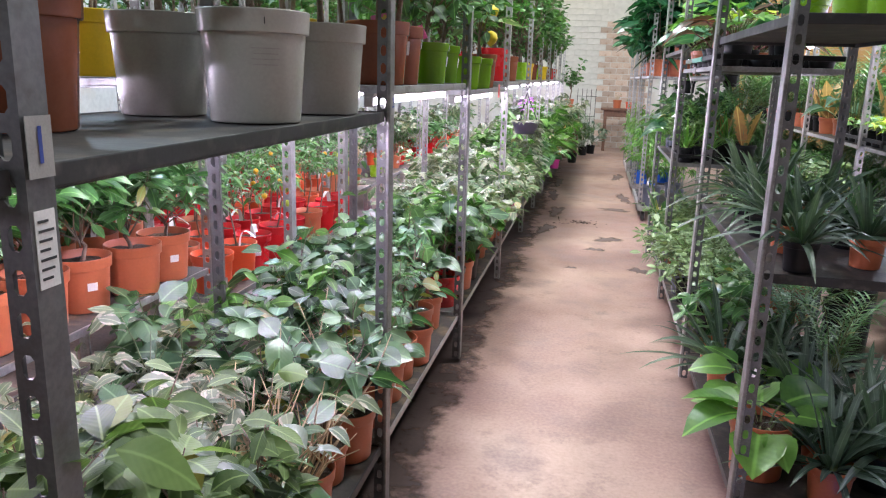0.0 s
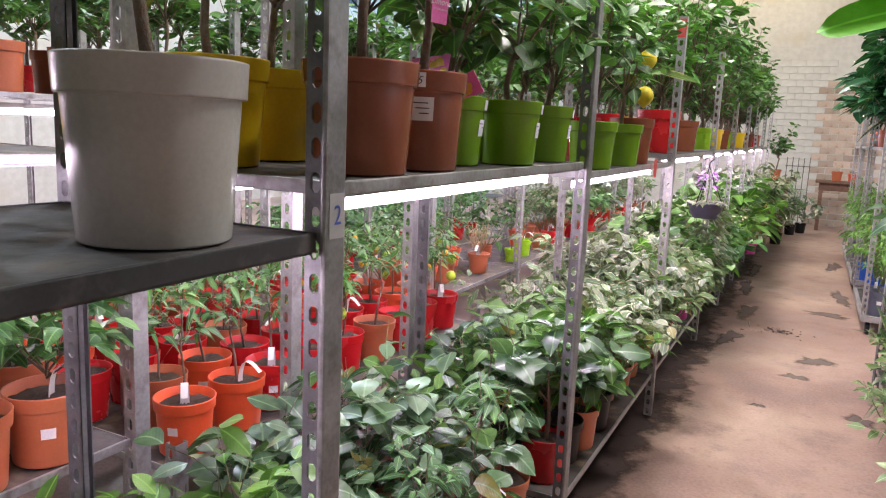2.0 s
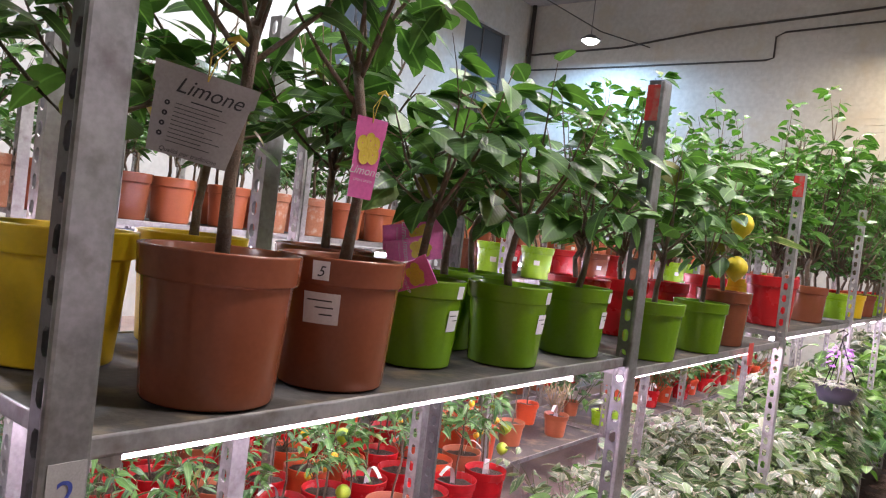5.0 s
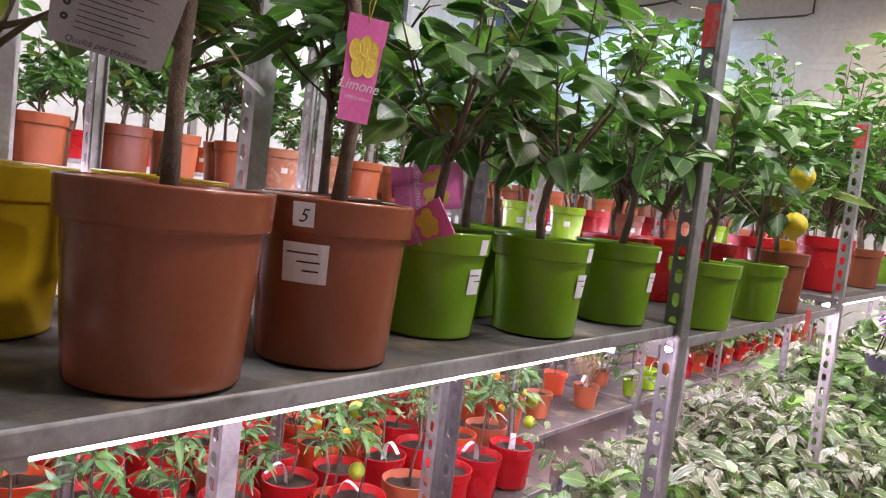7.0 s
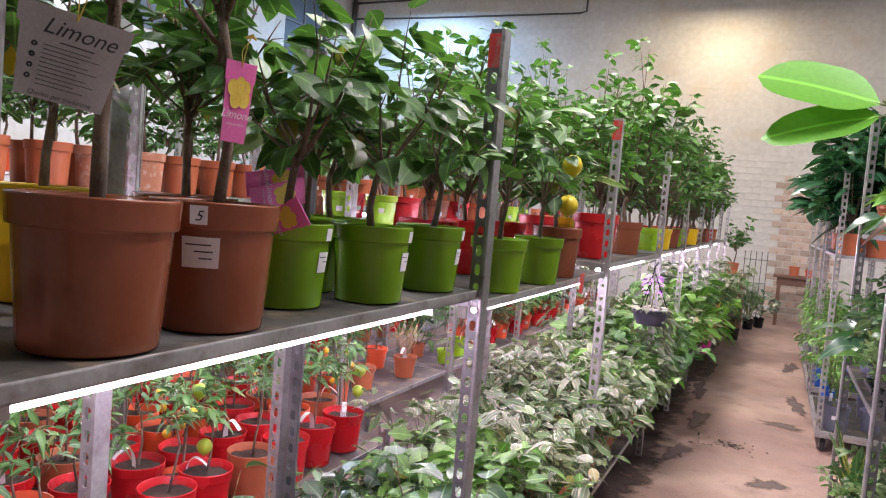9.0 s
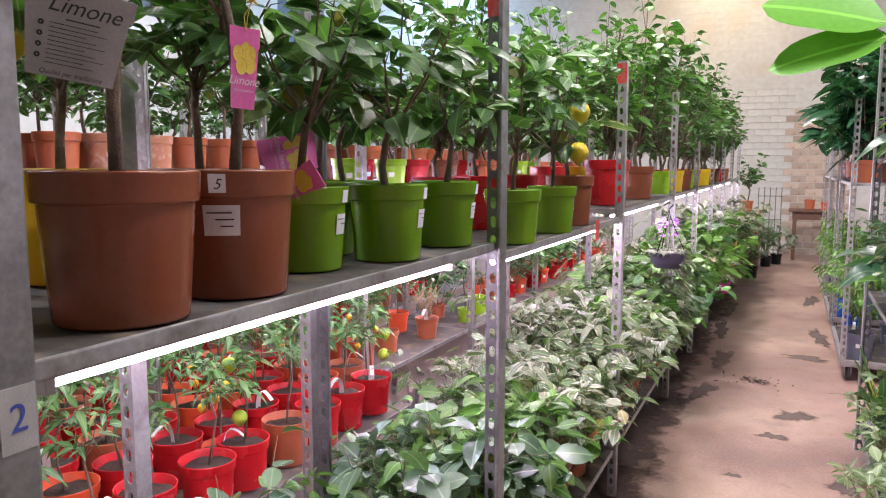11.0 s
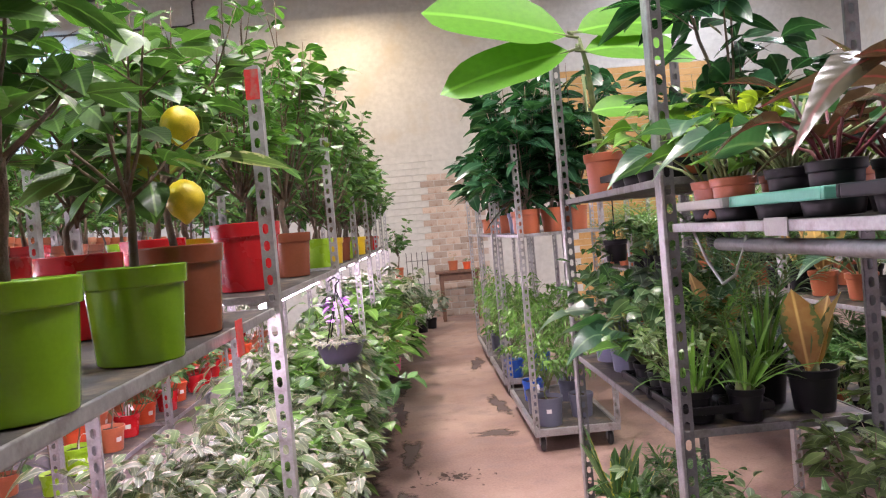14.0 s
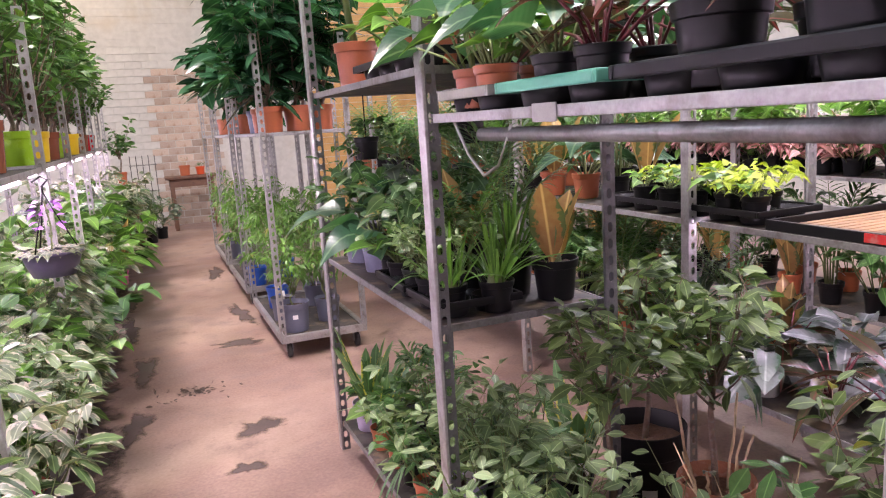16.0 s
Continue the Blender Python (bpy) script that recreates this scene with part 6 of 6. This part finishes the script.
fill(4.6, 5.2, 0.25, ("silver_leaf", "silver_leaf", "wine_philodendron"), ("black", "white"), (1.88, 2.1, 2.28), 0.422, "tiny", (0.95, 1.2))
fill(5.25, 6.1, 0.26, ("dark_palm", "grey_strap", "croton"), ("black", "terracotta"), (1.9, 2.2), 0.422, "small", (0.7, 0.9))
fill(2.7, 4.3, 0.2, ("pink_leaf", "pink_leaf", "yellow_leaf"), ("black", "terracotta"), (2.05, 2.25), 1.062, "tiny", (0.9, 1.1))
grow_tray(1.77, 5.08, 2.06, 6.02, 1.0645, BLACK, "black growing tray of yellow-green plants")
fill(5.16, 5.95, 0.16, ("yellow_leaf", "green_heart", "yellow_leaf"), ("black",), (1.845, 1.975), 1.0715, "tiny", (0.5, 0.75), 0.01)
fill(6.1, 10.8, 0.26, ("dark_palm", "palm", "green_bush", "croton", "philodendron"), ("black", "terracotta"), (1.9, 2.2), 1.062, "small", (0.9, 1.3))
fill(6.1, 10.8, 0.3, ("green_bush", "dark_palm", "grey_strap"), ("black", "terracotta"), (1.9, 2.2), 0.422, "small", (0.9, 1.3))
fill(2.7, 5.3, 0.3, ("pink_leaf", "fresh_bush", "silver_leaf"), ("black", "terracotta"), (3.45, 3.75), 1.062, "small", (0.9, 1.3))
fill(5.4, 8.0, 0.2, ("pink_leaf", "pink_leaf", "pink_leaf", "fresh_bush"), ("black",), (3.4, 3.55, 3.7, 3.85), 1.062, "tiny", (1.1, 1.4))
fill(8.1, 10.8, 0.26, ("fresh_bush", "green_bush"), ("black", "terracotta"), (3.45, 3.75), 1.062, "small", (0.9, 1.3))
fill(4.0, 10.8, 0.4, ("green_bush", "dark_palm"), ("black", "terracotta"), (3.5,), 1.602, "small", (1.0, 1.3))
fill(4.4, 8.8, 0.3, ("green_bush", "dark_palm", "croton"), ("black", "terracotta"), (3.45, 3.75), 0.302, "small", (1.1, 1.5))
slat_bench = put("slatted_tray", None, None, pose(1.78, 4.42, 1.066))
tagged(slat_bench, "shallow wooden slatted tray on a bench rack", "tray")
slat = box_mesh("slat", 0, 0, 0, 0.6, 0.03, 0.012, WOOD, 0.002)
for i in range(15):
    put("slat", slat, slat_bench, pose(0, 0.04 * i, 0))
bm = bmesh.new()
for a, b, c, d in ((-0.02, -0.02, -0.004, 0.62), (0.604, -0.02, 0.62, 0.62), (-0.003, -0.02, 0.603, -0.005), (-0.003, 0.605, 0.603, 0.62)):
    box(bm, a, b, -0.002, c, d, 0.034, 0.003)
put("tray_rim", bm_mesh("tray_rim", bm, BLACK), slat_bench, None, "black tray rim")
put("sticker", box_mesh("sticker", -0.0225, 0.1, 0.004, -0.0203, 0.24, 0.032, RED_TAPE), slat_bench, None, "red sticker")

# ---------------------------------------------------------------- end of the aisle
def small_table(x, y):
    root = put("wooden_table", None, None, pose(x, y, 0))
    tagged(root, "old brown wooden table against the end wall", "table")
    put("tabletop", box_mesh("tabletop", -0.4, -0.25, 0.83, 0.4, 0.25, 0.87, TABLE_WOOD, 0.006), root)
    put("apron", box_mesh("apron", -0.34, -0.2, 0.7, 0.34, 0.2, 0.829, TABLE_WOOD, 0.004), root)
    leg = box_mesh("leg", -0.03, -0.03, 0, 0.03, 0.03, 0.699, TABLE_WOOD, 0.005)
    for sx in (-0.3, 0.3):
        for sy in (-0.17, 0.17):
            put("leg", leg, root, pose(sx, sy, 0))


small_table(0.5, 15.9)
stand = put("wire_trellis", None, None, pose(-0.2, 15.5, 0))
tagged(stand, "thin black wire trellis standing near the end wall", "trellis")
for i in range(5):
    put("rod", mesh_of("rod", *tube_verts([(0.09 * i - 0.18, 0, 0), (0.09 * i - 0.18, 0, 1.25)], [0.006, 0.006], 6), CABLE), stand)
for z in (0.3, 0.7, 1.1):
    put("crossbar", mesh_of("crossbar", *tube_verts([(-0.2, 0.012, z), (0.2, 0.012, z)], [0.005, 0.005], 6), CABLE), stand)
for x, y, k in ((-0.35, 13.2, "dusty_bush"), (-0.2, 14.6, "dark_palm"), (-0.45, 15.0, "green_bush"), (-0.05, 15.0, "dusty_bush")):
    potted(k, "black", "medium", x, y, 0.0015, scale=1.3)
potted("dry", "terracotta", "medium", 0.42, 15.85, 0.872, scale=0.5)
potted("green_bush", "orange", "small", 0.66, 15.85, 0.872, scale=0.25)
potted("lemon", "terracotta", "medium", -0.5, 14.3, 0.9, scale=1.2)
tagged(put("low_bench", box_mesh("low_bench", -0.95, 13.95, 0.0, -0.3, 14.7, 0.898, TABLE_WOOD, 0.01)), "low wooden chest carrying a potted tree", "chest")
potted("croton", "magenta", "small", -0.5, 10.1, LOW, scale=1.6)


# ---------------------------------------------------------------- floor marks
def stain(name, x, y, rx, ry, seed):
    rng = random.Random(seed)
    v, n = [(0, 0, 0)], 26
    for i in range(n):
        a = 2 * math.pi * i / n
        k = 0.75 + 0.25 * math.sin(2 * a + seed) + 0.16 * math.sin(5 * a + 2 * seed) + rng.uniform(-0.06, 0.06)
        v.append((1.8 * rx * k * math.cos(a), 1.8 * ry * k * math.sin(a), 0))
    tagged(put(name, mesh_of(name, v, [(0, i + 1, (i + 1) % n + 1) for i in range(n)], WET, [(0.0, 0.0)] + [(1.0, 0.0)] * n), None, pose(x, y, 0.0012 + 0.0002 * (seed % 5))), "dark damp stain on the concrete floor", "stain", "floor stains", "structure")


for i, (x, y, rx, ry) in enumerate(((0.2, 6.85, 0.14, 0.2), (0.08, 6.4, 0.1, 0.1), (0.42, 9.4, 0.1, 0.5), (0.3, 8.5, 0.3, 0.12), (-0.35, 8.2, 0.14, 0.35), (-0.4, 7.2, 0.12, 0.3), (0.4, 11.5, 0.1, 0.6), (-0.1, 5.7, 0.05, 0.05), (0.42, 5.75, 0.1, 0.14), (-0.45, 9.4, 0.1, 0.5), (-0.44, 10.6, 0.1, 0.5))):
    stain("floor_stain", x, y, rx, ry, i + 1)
# Ragged strip under the left racks: damp dirt plus their floor shade as colour
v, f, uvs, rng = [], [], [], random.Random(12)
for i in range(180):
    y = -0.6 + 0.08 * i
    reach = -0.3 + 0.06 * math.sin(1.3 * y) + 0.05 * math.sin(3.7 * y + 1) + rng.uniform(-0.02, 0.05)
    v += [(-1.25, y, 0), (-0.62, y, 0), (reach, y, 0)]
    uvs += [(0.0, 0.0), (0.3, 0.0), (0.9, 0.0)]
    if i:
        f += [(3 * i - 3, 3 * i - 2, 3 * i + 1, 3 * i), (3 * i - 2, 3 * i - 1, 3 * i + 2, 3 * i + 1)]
tagged(put("damp_strip", mesh_of("damp_strip", v, f, DAMP_AND_SHADE, uvs), None, pose(0, 0, 0.0008)), "damp dirt and painted shade along the floor under the racks", "stain", "floor stains", "structure")
crumbs, rng = Bits(), random.Random(8)
for i in range(60):
    a, r = rng.uniform(0, 6.28), abs(rng.gauss(0, 0.09))
    crumbs.leaf((-0.07 + r * 1.3 * math.cos(a), 7.57 + r * math.sin(a), 0.008), (rng.uniform(-1, 1), rng.uniform(-1, 1), 0.1), rng.uniform(0.02, 0.05), 0.016, 0.1, 0.4, "oval", rng.uniform(-0.6, 0.6))
tagged(put("leaf_litter", crumbs.mesh("leaf_litter", LITTER)), "small heap of dark dead leaves on the floor", "litter", kind="stuff")

# ---------------------------------------------------------------- bricks of the end wall
CH, CL = 0.12, 0.26
patch = (0.03, 1.05, 0.0, 2.62)
put("bare_joints", box_mesh("bare_joints", patch[0], YF - 0.006, 0.0, patch[1] + 0.15, YF - 0.0005, patch[3] + 0.02, MORTAR), wall_n, None, "bare mortar joints")
painted, upper = [], []
single = box_mesh("brick", 0, -0.012, 0, CL - 0.012, 0.0, CH - 0.012, BRICK, 0.003)
pale = box_mesh("brick", 0, -0.01, 0, CL - 0.003, 0.0, CH - 0.007, WALL_PAINT, 0.004)
rng = random.Random(4)
pieces = 0
for r in range(int(6.9 / CH)):
    z = r * CH + 0.004
    x = XL + 0.02 - (r % 2) * CL / 2
    while x < XR - CL:
        inside = patch[0] <= x + CL / 2 <= patch[1] and z < patch[3]
        if inside:
            put("brick", single, wall_n, pose(x, YF, z))
        elif -1.75 < x < patch[0] and z < 3.0 and pieces < 170:
            put("brick", pale, wall_n, pose(x, YF - rng.uniform(0, 0.003), z))
            pieces += 1
        elif x > XL:
            d = 0.005 + rng.uniform(0, 0.002)
            (painted if not (2.6 < x < 5.4 and z < 4.3) else upper).append((x, YF - d, z, x + CL - 0.0012, YF, z + CH - 0.006 - rng.uniform(0, 0.003)))
        x += CL
tagged(put("painted_bricks", joined_boxes("painted_bricks", painted, WALL_PAINT), wall_n), kind="stuff")
tagged(put("ochre_bricks", joined_boxes("ochre_bricks", upper, ORANGE_BRICK), wall_n), kind="stuff")
